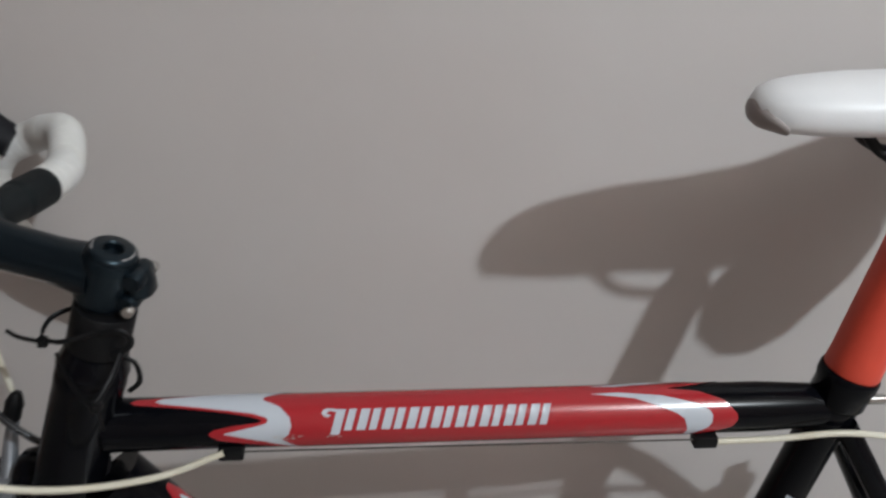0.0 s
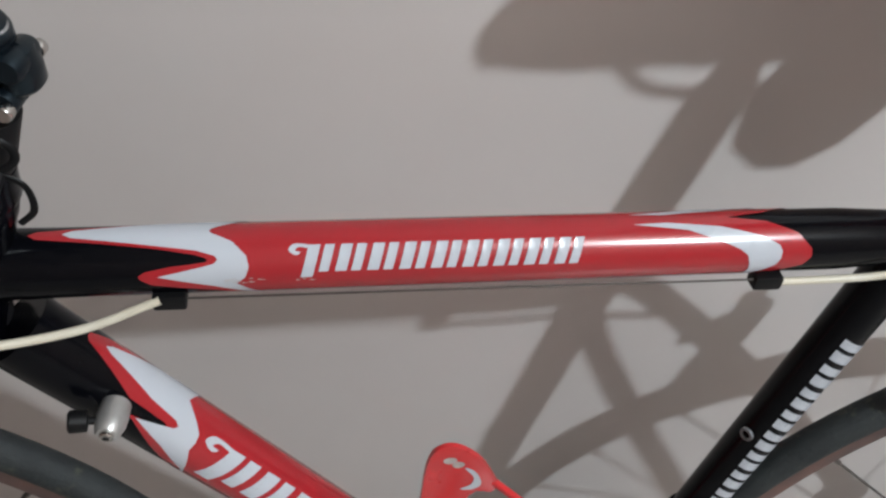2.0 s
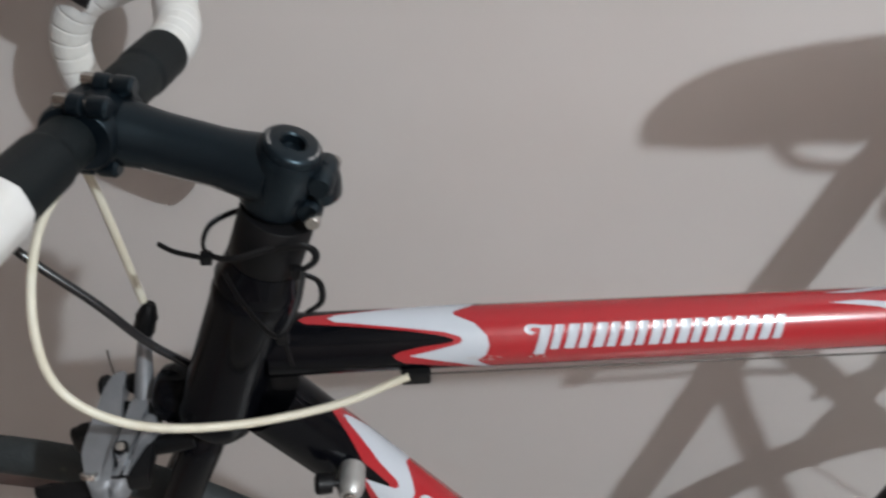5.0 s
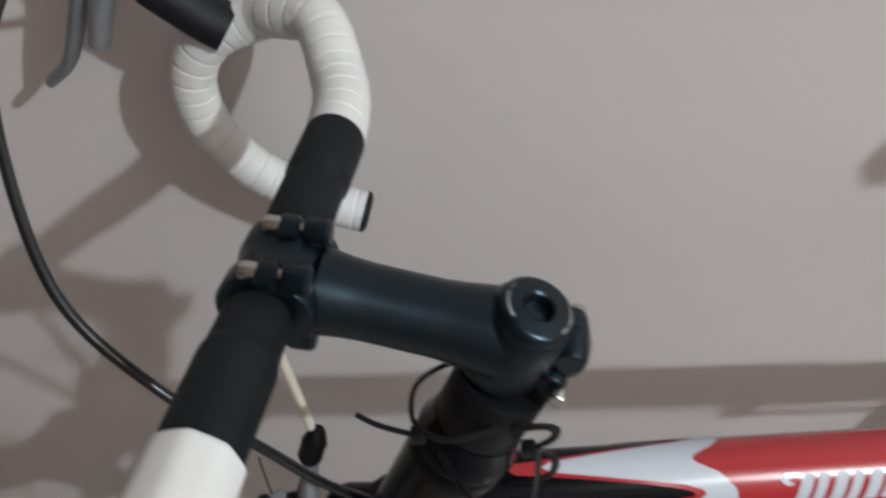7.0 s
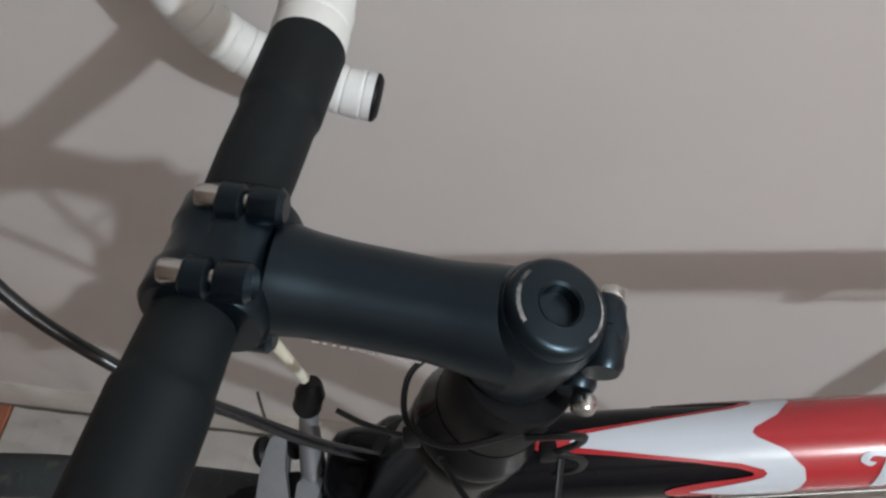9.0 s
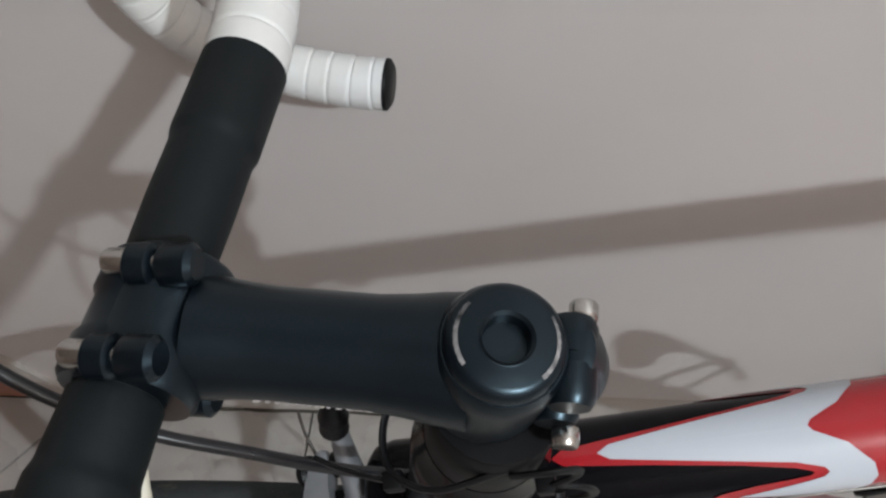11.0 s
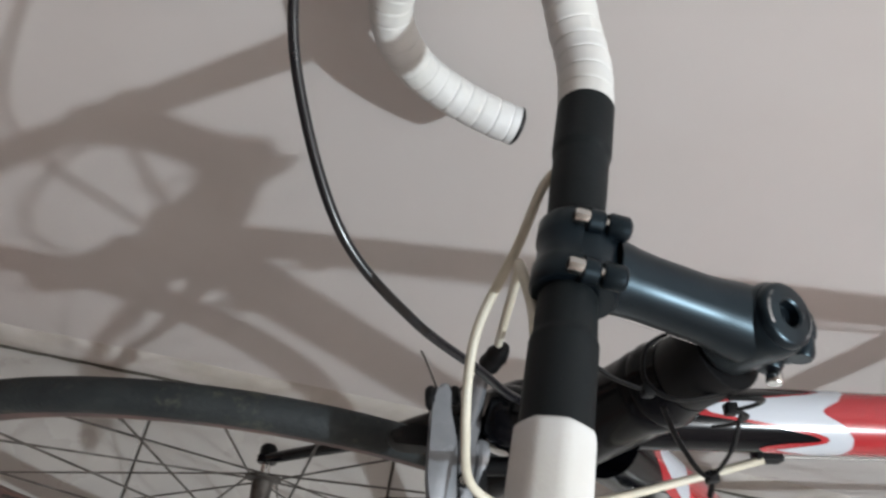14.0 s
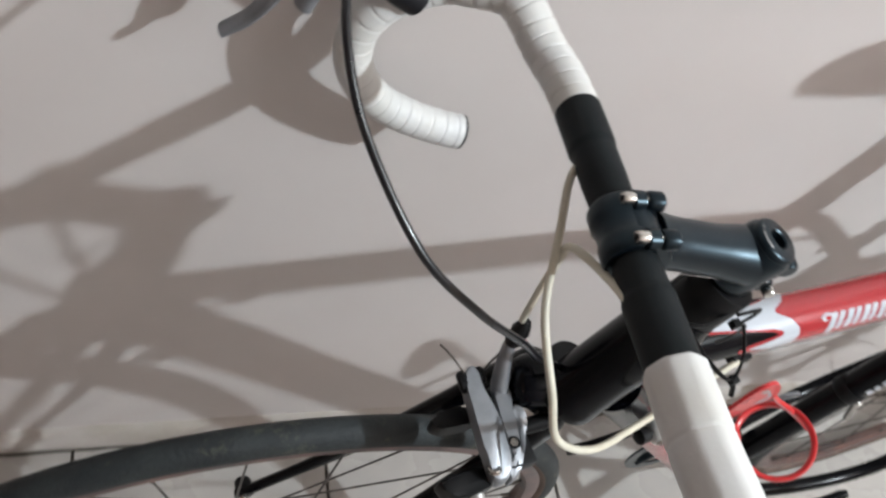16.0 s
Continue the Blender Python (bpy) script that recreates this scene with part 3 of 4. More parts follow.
rr = [ring(bm, head(q), u, v, r_, r_, 40) for q, r_ in ((0.0060, 0.0158), (0.0038, 0.0158), (0.0016, 0.0153), (0.0004, 0.0143), (-0.0004, 0.0126), (-0.0004, 0.0078), (-0.0006, 0.0072), (0.0002, 0.0062), (0.0050, 0.0058), (0.0120, 0.0054))]
skin(bm, rr, cap=False)
bm.faces.new(rr[-1])
part("cap", moved(bm, BAR_TURN), M_STEM, stem, "black top cap with a deep bolt hole and worn grey marks")
part("cap_bolt", moved(rod(bmesh.new(), head(0.0115), head(0.0090), [(0, 0.0042), (0.7, 0.0042), (1, 0.0030)], 20), BAR_TURN), M_PLASTIC, stem)
for a0 in (0.9, 3.95):
    bm = bmesh.new()
    n = 16
    inner = [bm.verts.new(head(-0.0002) + (u * math.cos(a0 + k * 0.09) + v * math.sin(a0 + k * 0.09)) * 0.0124) for k in range(n)]
    outer = [bm.verts.new(head(0.0009) + (u * math.cos(a0 + k * 0.09) + v * math.sin(a0 + k * 0.09)) * 0.0143) for k in range(n)]
    for k in range(n - 1):
        bm.faces.new((inner[k], inner[k + 1], outer[k + 1], outer[k]))
    part("cap_mark", moved(bm, BAR_TURN @ Matrix.Translation(AX * 0.0004)), M_CAPWEAR, stem, "worn grey mark")
# rear pinch lugs and bolts
for s in (0.012, 0.030):
    bm = rod(bmesh.new(), head(s, -0.0190, -0.012), head(s, -0.0190, 0.012), [(0, 0.0055), (0.1, 0.0068), (0.44, 0.0068), (0.46, 0.005), (0.54, 0.005), (0.56, 0.0068), (0.9, 0.0068), (1, 0.0055)], 18)
    part("pinch_lug", moved(bm, BAR_TURN), M_STEM, stem)
    if s < 0.02:
        bm = rod(bmesh.new(), head(0.0070, -0.0155, 0.002), head(0.0265, -0.0240, 0.003), [(0, 0.0052), (0.10, 0.0080), (0.5, 0.0094), (0.88, 0.0092), (1, 0.0070)], 24, (0, 1, 0), 1.3)
        part("clamp_ear", moved(bm, BAR_TURN), M_STEM, stem)
    sy = -1 if s > 0.02 else 1
    p = head(s if sy < 0 else 0.014, -0.0222, sy * 0.0125)
    bm = rod(bmesh.new(), p, p + Vector((0, sy * 0.0055, 0)), [(0, 0.0036), (0.2, 0.0040), (0.85, 0.0040), (1, 0.0034)], 16)
    part("pinch_bolt", moved(bm, BAR_TURN), M_STEEL, stem, "bright steel socket bolt")
# clamp round the bar: rear half and faceplate, with four bolts
e1 = Vector((math.cos(radians(-2)), 0, math.sin(radians(-2))))
bm = rod(bmesh.new(), bar_at(-0.0195, 0.005), bar_at(0.0195, 0.005), [(0, 0.0152), (0.05, 0.0166), (0.28, 0.0166), (0.36, 0.0160), (0.64, 0.0160), (0.72, 0.0166), (0.95, 0.0166), (1, 0.0152)], 40)
part("clamp", moved(bm, BAR_TURN), M_STEM, stem)
bm = rod(bmesh.new(), bar_at(-0.0190, -0.0005), bar_at(0.0190, -0.0005), [(0, 0.0150), (0.05, 0.0163), (0.30, 0.0163), (0.36, 0.0150), (0.64, 0.0150), (0.70, 0.0163), (0.95, 0.0163), (1, 0.0150)], 40)
part("faceplate", moved(bm, BAR_TURN), M_STEM, stem, "black stem faceplate")
for sy in (-1, 1):
    for sz in (1, -1):
        c = bar_at(sy * 0.0135, 0.006, sz * 0.0178)
        for xa, xb in ((0.0030, 0.0135), (-0.0065, 0.0018)):
            a_, b_ = c + Vector((xa, 0, -sz * 0.0015)), c + Vector((xb, 0, -sz * 0.0015))
            part("lug", moved(rod(bmesh.new(), a_, b_, [(0, 0.0046), (0.12, 0.0055), (0.85, 0.0055), (1, 0.0040)], 20, (0, 1, 0), 1.08), BAR_TURN), M_STEM, stem)
        bm = bmesh.new()
        rod(bm, c + Vector((0.006, 0, 0)), c + Vector((-0.0125, 0, 0)), [(0, 0.0022), (0.62, 0.0022), (0.63, 0.0037), (0.92, 0.0038), (1, 0.0032)], 18)
        bolt = part("bolt", moved(bm, BAR_TURN), M_STEEL, stem, "bright steel socket bolt")
        # black six-sided disc on the head: the hole's shade as colour, no real hole
        part("socket", moved(cyl(c + Vector((-0.0122, 0, 0)), c + Vector((-0.0128, 0, 0)), 0.0019, 6), BAR_TURN), M_PLASTIC, bolt)
rngl = random.Random(5)
bm = bmesh.new()
for k in range(16):
    x = -0.028 - 0.0028 * k
    zc_ = -0.0196 - 0.161 * (x + 0.0062) - 0.0075
    box(bm, BAR_TURN @ Matrix.Translation(Vector((x, -0.0142, zc_))) @ pose(0, 0, 0, 28, 0, 0), (rngl.uniform(0.0010, 0.0021), 0.0004, rngl.uniform(0.0011, 0.0015)))
part("small_mark", bm, M_WEAR, stem, "row of tiny grey bars along the stem", False)

# ---- drop handlebar ----
bar = part("handlebar", moved(cyl(bar_at(-0.086), bar_at(0.099), 0.0122, 28), HB_TURN), M_GRIP, bike, "matt black bar centre")


def wrap_radius(r, pitch, amp):
    def radius(s):
        q = (s / pitch) % 1.0
        return r + amp * 0.4 * q - amp * max(0.0, 1 - min(q, 1 - q) * pitch / 0.0011)
    return radius


for sy in (-1, 1):
    bm = bmesh.new()
    edge = 0.098 if sy > 0 else 0.0845
    pth = [bar_at(sy * (0.0205 + (edge - 0.0205) * k / 44)) for k in range(45)]
    step_at = 0.042 if sy > 0 else 0.020
    sweep(bm, pth, lambda s: 0.0129 + 0.0006 * min(1, s / 0.02) + 0.0010 * min(1, max(0, (s - step_at) / 0.003)), 28)
    part("grip_wrap", moved(bm, HB_TURN), M_GRIP, bar, "black wrapped bar section")
    drop = [(-0.107, 0.197, -0.008), (-0.130, 0.209, -0.018), (-0.160, 0.212, -0.030), (-0.188, 0.212, -0.046), (-0.203, 0.212, -0.070),
            (-0.205, 0.212, -0.096), (-0.196, 0.212, -0.124), (-0.176, 0.212, -0.149), (-0.148, 0.210, -0.164), (-0.118, 0.207, -0.172), (-0.100, 0.206, -0.175)]
    if sy > 0:
        ease = [(0, -0.006), (0, -0.003)] + [(0, 0)] * 9
        pts = [bar_at(0.0965), bar_at(0.126, -0.003, 0.001), bar_at(0.152, -0.011, 0.004)]
        drop = [(-0.119, 0.185, -0.006), (-0.143, 0.202, -0.017)] + drop[2:]
    else:
        ease = [(-0.014, 0.024)] * 11
        pts = [bar_at(-0.0830), bar_at(-0.125), bar_at(-0.165)]
    path = spline(pts + [(x + ex, sy * y, z + ez) for (x, y, z), (ex, ez) in zip(drop, ease)], 44)
    bm = bmesh.new()
    sweep(bm, path, wrap_radius(0.0142, 0.0120, 0.0010) if sy > 0 else wrap_radius(0.0164, 0.038, 0.0007), 32, 1.0, (0, 0, 1), 0, 0 if sy > 0 else 8)
    part("bar_tape", moved(bm, HB_TURN), M_TAPE, bar, "white handlebar tape in overlapping wraps")
    e0, e1_ = path[-1], path[-1] + (path[-1] - path[-4]).normalized() * 0.004
    part("end_plug", moved(rod(bmesh.new(), e0, e1_, [(0, 0.0145), (0.5, 0.0142), (1, 0.011)], 24), HB_TURN), M_PLASTIC, bar, "black bar end plug")
    # brake and shift lever
    Y = sy * 0.206
    hood = bmesh.new()
    hp = spline([(-0.176, Y, -0.036), (-0.190, Y, -0.028), (-0.215, Y, -0.010), (-0.240, Y, 0.010), (-0.252, Y, 0.030)], 8)
    sweep(hood, hp, lambda s: 0.0165 if s < 0.05 else 0.0150 - 0.004 * max(0, (s - 0.07) / 0.03), 20, 0.85)
    lever = part("lever", moved(hood, HB_TURN), M_HOOD, bar, "black rubber brake lever hood")
    bl = bmesh.new()
    sweep(bl, spline([(-0.246, Y, 0.004), (-0.258, Y, -0.024), (-0.268, Y, -0.050), (-0.280, Y + sy * 0.004, -0.075), (-0.296, Y + sy * 0.006, -0.092)], 8), lambda s: 0.0062 - 0.0025 * min(1, s / 0.11), 14, 1.7, (0, 1, 0))
    part("blade", moved(bl, HB_TURN), M_ALLOY, lever, "grey metal brake lever blade")
    sl = bmesh.new()
    sweep(sl, spline([(-0.236, Y - sy * 0.006, -0.006), (-0.244, Y - sy * 0.008, -0.026), (-0.250, Y - sy * 0.009, -0.048)], 8), lambda s: 0.0075 - 0.001 * s / 0.04, 14, 1.3, (0, 1, 0))
    part("shift_paddle", moved(sl, HB_TURN), M_ALLOY, lever, "pale grey shift paddle")

# ---- cables, in the bicycle's own frame ----
bm = bmesh.new()
sweep(bm, spline([(-0.0965, 0.078, 0.848), (-0.106, 0.069, 0.8395), (-0.116, 0.045, 0.822), (-0.134, 0.007, 0.802), (-0.1350, -0.032, 0.774), (-0.125, -0.050, 0.740), (-0.092, -0.056, 0.718), (-0.045, -0.045, 0.700),
                  (0.012, -0.030, 0.695), (0.056, -0.020, 0.706)]), 0.0025, 12)
part("rear_brake_cable", bm, M_CREAM, bike, "yellowed cream brake cable housing in a loop")
bm = bmesh.new()
sweep(bm, spline([(-0.114, -0.048, 0.862), (-0.1224, -0.0385, 0.864), (-0.1215, -0.0200, 0.8600), (-0.1190, -0.0030, 0.8510), (-0.1185, 0.018, 0.8400), (-0.1170, 0.033, 0.8270), (-0.1130, 0.037, 0.808), (-0.108, 0.040, 0.765), (-0.1025, 0.0415, 0.716)]), 0.0025, 12)
part("front_brake_cable", bm, M_CREAM, bike, "yellowed cream brake cable housing")
bm = bmesh.new()
sweep(bm, spline([(-0.197, 0.215, 0.885), (-0.217, 0.185, 0.904), (-0.229, 0.145, 0.891), (-0.225, 0.103, 0.860), (-0.201, 0.049, 0.819), (-0.162, 0.024, 0.780), (-0.121, 0.016, 0.739), (-0.095, 0.014, 0.706),
                  (-0.062, 0.012, 0.678), (-0.036, 0.004, 0.655)]), 0.0027, 12)
part("shift_cable", bm, M_CABLE, bike, "glossy black shift cable housing in a wide loop")
bm = bmesh.new()
sweep(bm, [Vector((0.066, -0.0175, 0.7045)), Vector((0.23, -0.0165, 0.7040)), Vector((0.40, -0.0175, 0.7050))], 0.0007, 8)
part("bare_wire", bm, M_WIRE, bike, "bare steel cable under the top tube")
bm = bmesh.new()
sweep(bm, spline([(0.405, -0.018, 0.703), (0.45, -0.020, 0.706), (0.50, -0.024, 0.713), (0.56, -0.018, 0.700)]), 0.0025, 12)
part("rear_cable_end", bm, M_CREAM, bike, "yellowed cream brake cable housing")
bm = bmesh.new()
sweep(bm, spline([(0.2650, 0.0, 0.4850), (0.2820, -0.004, 0.4690), (0.3010, -0.012, 0.4560), (0.3200, -0.022, 0.442), (0.335, -0.034, 0.430)], 8), 0.0028, 10, 1.3)
cage_rail = bm
for x, z in ((0.0605, 0.7035), (0.3985, 0.7035)):
    bm = bmesh.new()
    box(bm, Matrix.Translation((x, -0.0155, z)), (0.0175, 0.011, 0.0095), 0.0018)
    part("cable_stop", bm, M_PLASTIC, bike, "black cable stop under the top tube")


def zip_tie(loop, tail, r=0.0011):
    bm = bmesh.new()
    sweep(bm, spline(loop, 10), r, 8, 1.9)
    t = part("zip_tie", bm, M_PLASTIC, bike, "black plastic zip tie with a loose tail")
    bm = bmesh.new()
    sweep(bm, spline(tail, 8), r * 0.9, 8, 1.8)
    part("tail", bm, M_PLASTIC, t)
    bm = bmesh.new()
    box(bm, Matrix.Translation(Vector(tail[0])), (0.006, 0.006, 0.006), 0.001)
    part("lock", bm, M_PLASTIC, t)


zip_tie([(-0.012, -0.019, 0.806), (-0.036, -0.021, 0.800), (-0.050, -0.012, 0.799), (-0.049, 0.004, 0.802), (-0.036, 0.012, 0.805), (-0.024, 0.012, 0.806)], [(-0.049, -0.016, 0.797), (-0.056, -0.014, 0.797), (-0.066, -0.010, 0.797), (-0.074, -0.006, 0.799)])
zip_tie([(-0.012, -0.021, 0.805), (0.000, -0.022, 0.808), (0.006, -0.021, 0.803), (0.005, -0.021, 0.796), (-0.004, -0.022, 0.790)], [(-0.004, -0.021, 0.790), (0.007, -0.022, 0.784), (0.008, -0.021, 0.769), (0.000, -0.020, 0.760)])
zip_tie([(-0.040, -0.022, 0.792), (-0.030, -0.036, 0.782), (-0.014, -0.050, 0.773), (-0.004, -0.040, 0.783), (0.000, -0.024, 0.792)], [(-0.011, -0.050, 0.772), (-0.009, -0.053, 0.766), (-0.007, -0.056, 0.758)])

# ---- front brake, in the bicycle's own frame ----
brake = part("front_brake", cyl((-0.108, -0.022, 0.634), (-0.066, -0.024, 0.645), 0.0062, 16, 0.001), M_PLASTIC, bike, "grey metal front brake caliper")


def plate(name, outline, z0, z1, material, label="", bev=0.0022):
    """A cast arm seen from above: an outline in x and y, thick in z, with its near end bent down."""
    bm = bmesh.new()
    prism(bm, smooth_outline(outline, 5), z0, z1, bev)
    moved(bm, Matrix(((1, 0, 0, 0), (0, 0, 1, 0), (0, 1, 0, 0), (0, 0, 0, 1))))
    for v in bm.verts:
        low = max(0.0, -0.040 - v.co.y)
        v.co.z -= low * 0.8
    return part(name, bm, material, brake, label)


plate("front_arm", [(-0.1215, 0.024), (-0.1145, 0.024), (-0.1146, 0.009), (-0.1133, 0.000), (-0.1114, -0.012), (-0.1111, -0.022), (-0.1122, -0.035), (-0.1116, -0.045), (-0.1140, -0.056), (-0.1235, -0.057), (-0.1279, -0.047), (-0.1297, -0.035), (-0.1286, -0.018), (-0.1274, -0.004), (-0.1262, 0.009)],
      0.642, 0.6560, M_ALLOY, "grey cast brake arm")
plate("hanger_arm", [(-0.0950, 0.004), (-0.0986, -0.012), (-0.0998, -0.025), (-0.1034, -0.038), (-0.1085, -0.0445), (-0.1106, -0.038), (-0.1100, -0.025), (-0.1092, -0.012), (-0.1060, 0.004)],
      0.642, 0.6555, M_ALLOY, "grey cast brake arm")
plate("rear_arm", [(-0.0978, -0.011), (-0.0905, -0.013), (-0.0918, -0.025), (-0.0958, -0.031), (-0.1002, -0.042), (-0.1055, -0.055), (-0.1128, -0.058), (-0.1112, -0.047), (-0.1044, -0.042), (-0.1004, -0.032), (-0.0986, -0.022)],
      0.640, 0.6548, M_ALLOY, "bright grey cast brake arm")
bm = bmesh.new()
sweep(bm, spline([(-0.1005, 0.000, 0.643), (-0.1008, 0.008, 0.655), (-0.0998, 0.0173, 0.672), (-0.0978, 0.0235, 0.686), (-0.0945, 0.0262, 0.696)], 10), lambda q: 0.0086 - 0.0036 * min(1, q / 0.05), 16, 0.85, (1, 0, 0))
part("cable_arm", bm, M_ALLOY, brake, "grey arm that carries the cable")
# black plug in place of the shaded gap between the arms
part("gap_shade", cyl((-0.1105, -0.018, 0.636), (-0.1105, -0.0185, 0.640), 0.004, 8), M_PLASTIC, brake, "black plug standing for the shade between the arms")
brake.matrix_basis = Matrix.Translation((-0.0070, 0.0130, 0.0035))
# black filler block in place of the shade inside the caliper
part("core_shade", box(bmesh.new(), Matrix.Translation((-0.104, -0.022, 0.640)), (0.026, 0.060, 0.014), 0.003), M_PLASTIC, brake, "black block standing for the shade inside the brake")
part("pivot_bolt", rod(bmesh.new(), (-0.1076, -0.0366, 0.653), (-0.1079, -0.0368, 0.6570), [(0, 0.0034), (0.7, 0.0034), (1, 0.0028)], 16), M_STEEL, brake, "small pivot screw")
# solid black disc that paints the shade of a recess round the screw
part("bolt_well_shade", cyl((-0.1076, -0.0366, 0.652), (-0.1077, -0.0366, 0.6561), 0.0046, 18), M_PLASTIC, brake)
for x, y, rr in ((-0.1262, 0.0165, 0.0082), (-0.1108, 0.0190, 0.0066)):
    part("arm_cap", cyl((x - 0.0030, y, 0.649), (x + 0.0030, y, 0.651), rr, 20, 0.0018), M_PLASTIC, brake, "black round cap")
part("boot", rod(bmesh.new(), (-0.0985, 0.0225, 0.690), (-0.0915, 0.0275, 0.712), [(0, 0.0050), (0.15, 0.0068), (0.5, 0.0064), (0.58, 0.0070), (0.9, 0.0045), (1, 0.0032)], 16), M_PLASTIC, brake, "black rubber cable boot")
bm = bmesh.new()
prism(bm, smooth_outline([(-0.1605, -0.043), (-0.140, -0.042), (-0.1180, -0.043), (-0.1160, -0.052), (-0.130, -0.057), (-0.148, -0.058), (-0.156, -0.053)], 4), 0.614, 0.632, 0.003)
part("pad", moved(bm, Matrix(((1, 0, 0, 0), (0, 0, 1, 0), (0, 1, 0, 0), (0, 0, 0, 1)))), M_PLASTIC, brake, "black brake pad")
bm = bmesh.new()
prism(bm, smooth_outline([(-0.150, 0.002), (-0.135, 0.006), (-0.118, 0.004), (-0.116, -0.007), (-0.130, -0.008), (-0.147, -0.006)], 4), 0.612, 0.630, 0.003)
part("pad", moved(bm, Matrix(((1, 0, 0, 0), (0, 0, 1, 0), (0, 1, 0, 0), (0, 0, 0, 1)))), M_PLASTIC, brake, "black brake pad")
part("pad_bolt", cyl((-0.1245, -0.0480, 0.6480), (-0.1250, -0.0505, 0.6445), 0.0052, 16, 0.001), M_STEEL, brake, "steel pad bolt")
part("pad_barrel", cyl((-0.1342, -0.0560, 0.6225), (-0.1342, -0.0640, 0.6205), 0.0058, 16, 0.001), M_BOSS, brake, "round steel pad nut")
bm = bmesh.new()
sweep(bm, spline([(-0.0985, 0.0225, 0.692), (-0.1050, 0.0220, 0.668), (-0.1100, 0.0205, 0.650)], 8), 0.0009, 8)
part("brake_wire", bm, M_WIRE, brake, "bare steel brake wire")
bm = bmesh.new()
sweep(bm, spline([(-0.1215, 0.0220, 0.648), (-0.1265, 0.0330, 0.652), (-0.1300, 0.0420, 0.652), (-0.1325, 0.0490, 0.650)], 8), 0.0008, 8)
part("loose_wire", bm, M_WIRE, brake, "frayed end of the brake wire")

# ---- cable adjuster on the down tube ----
boss = part("cable_boss", rod(bmesh.new(), (0.0200, -0.0225, 0.6320), (0.0180, -0.0450, 0.6335), [(0, 0.0085), (0.4, 0.0090), (0.65, 0.0088), (0.9, 0.0072), (1, 0.0056)], 24), M_BOSS, bike, "round silver cable boss on the down tube")
boss.matrix_basis = Matrix.Translation((0.0015, 0.0010, -0.0085))
part("screw", rod(bmesh.new(), (0.0181, -0.0445, 0.6335), (0.0178, -0.0470, 0.6333), [(0, 0.0042), (0.7, 0.0042), (1, 0.0034)], 16), M_STEEL, boss)
# black disc on the screw face that paints the shade of its recess
part("slot_shade", cyl((0.01782, -0.0468, 0.6333), (0.01778, -0.0473, 0.63325), 0.0018, 8), M_PLASTIC, boss)
part("thumb_screw", rod(bmesh.new(), (0.014, -0.036, 0.636), (-0.0030, -0.038, 0.6385), [(0, 0.0024), (0.36, 0.0024), (0.4, 0.0062), (0.93, 0.0066), (1, 0.005)], 12), M_PLASTIC, boss, "black knurled thumb screw")

# ---- bottle cage ----
DD = (DT1 - DT0).normalized()
DN = Vector((-DD.z, 0, DD.x))
if DN.z < 0:
    DN = -DN


def dt(s, h, y=0.0):
    """A point s along the down tube and h above its axis."""
    return DT0 + DD * s + DN * h + Vector((0, y, 0))


def up_plate(x, z):
    """From the tongue's drawn shape to its place over the down tube."""
    return x + 0.009 + 0.1 * (x - 0.2215), z - 0.0493 - 0.12 * (0.583 - z)


cage = part("bottle_cage", sweep(bmesh.new(), [dt(0.33, 0.027), dt(0.42, 0.027), dt(0.47, 0.027)], 0.007, 12, 1.3, (0, 1, 0)), M_CAGE, bike, "glossy red bottle cage on the down tube")
bm = bmesh.new()
prism(bm, smooth_outline([up_plate(x, z) for x, z in ((0.206, 0.500), (0.2045, 0.540), (0.2060, 0.566), (0.2110, 0.5800), (0.2215, 0.5830), (0.2330, 0.5760), (0.2440, 0.5630), (0.2560, 0.5380), (0.252, 0.529), (0.244, 0.532), (0.236, 0.526), (0.228, 0.500))], 6), -0.0020, 0.0020, 0.001)
part("side_plate", bm, M_CAGE, cage, "red side plate")
bm = bmesh.new()
for c, a_, b_ in (((0.2205, 0.5690), 0.0046, 0.0036), ((0.2265, 0.5640), 0.0042, 0.0034)):
    xz = [up_plate(c[0] + a_ * math.cos(k * 0.3142), c[1] + b_ * math.sin(k * 0.3142)) for k in range(20)]
    bm.faces.new([bm.verts.new((x, -0.0025, z)) for x, z in xz])
part("plate_mark", bm, M_WEAR, cage, "small pale round marks")
bm = bmesh.new()
bm.faces.new([bm.verts.new((up_plate(x, z)[0], -0.0025, up_plate(x, z)[1])) for x, z in smooth_outline([(0.2310, 0.5600), (0.2370, 0.5570), (0.2420, 0.5490), (0.2440, 0.5400), (0.2390, 0.5350), (0.2300, 0.5360), (0.2370, 0.5410), (0.2380, 0.5490)], 5)])
part("plate_mark", bm, M_WHITE, cage, "small pale swoosh mark")
part("rail", cage_rail, M_CAGE, cage, "bent red rail")
pts = [dt(0.41, 0.026, 0.0)] + [dt(0.40 + 0.01 * math.sin(a / 2), 0.099 - 0.040 * math.cos(a), -0.036 + 0.040 * math.sin(a)) for a in [0.35 + 0.4 * k for k in range(15)]] + [dt(0.41, 0.026, -0.012)]
part("band", sweep(bmesh.new(), spline(pts, 4), 0.0032, 10, 1.4), M_CAGE, cage, "curved red band")

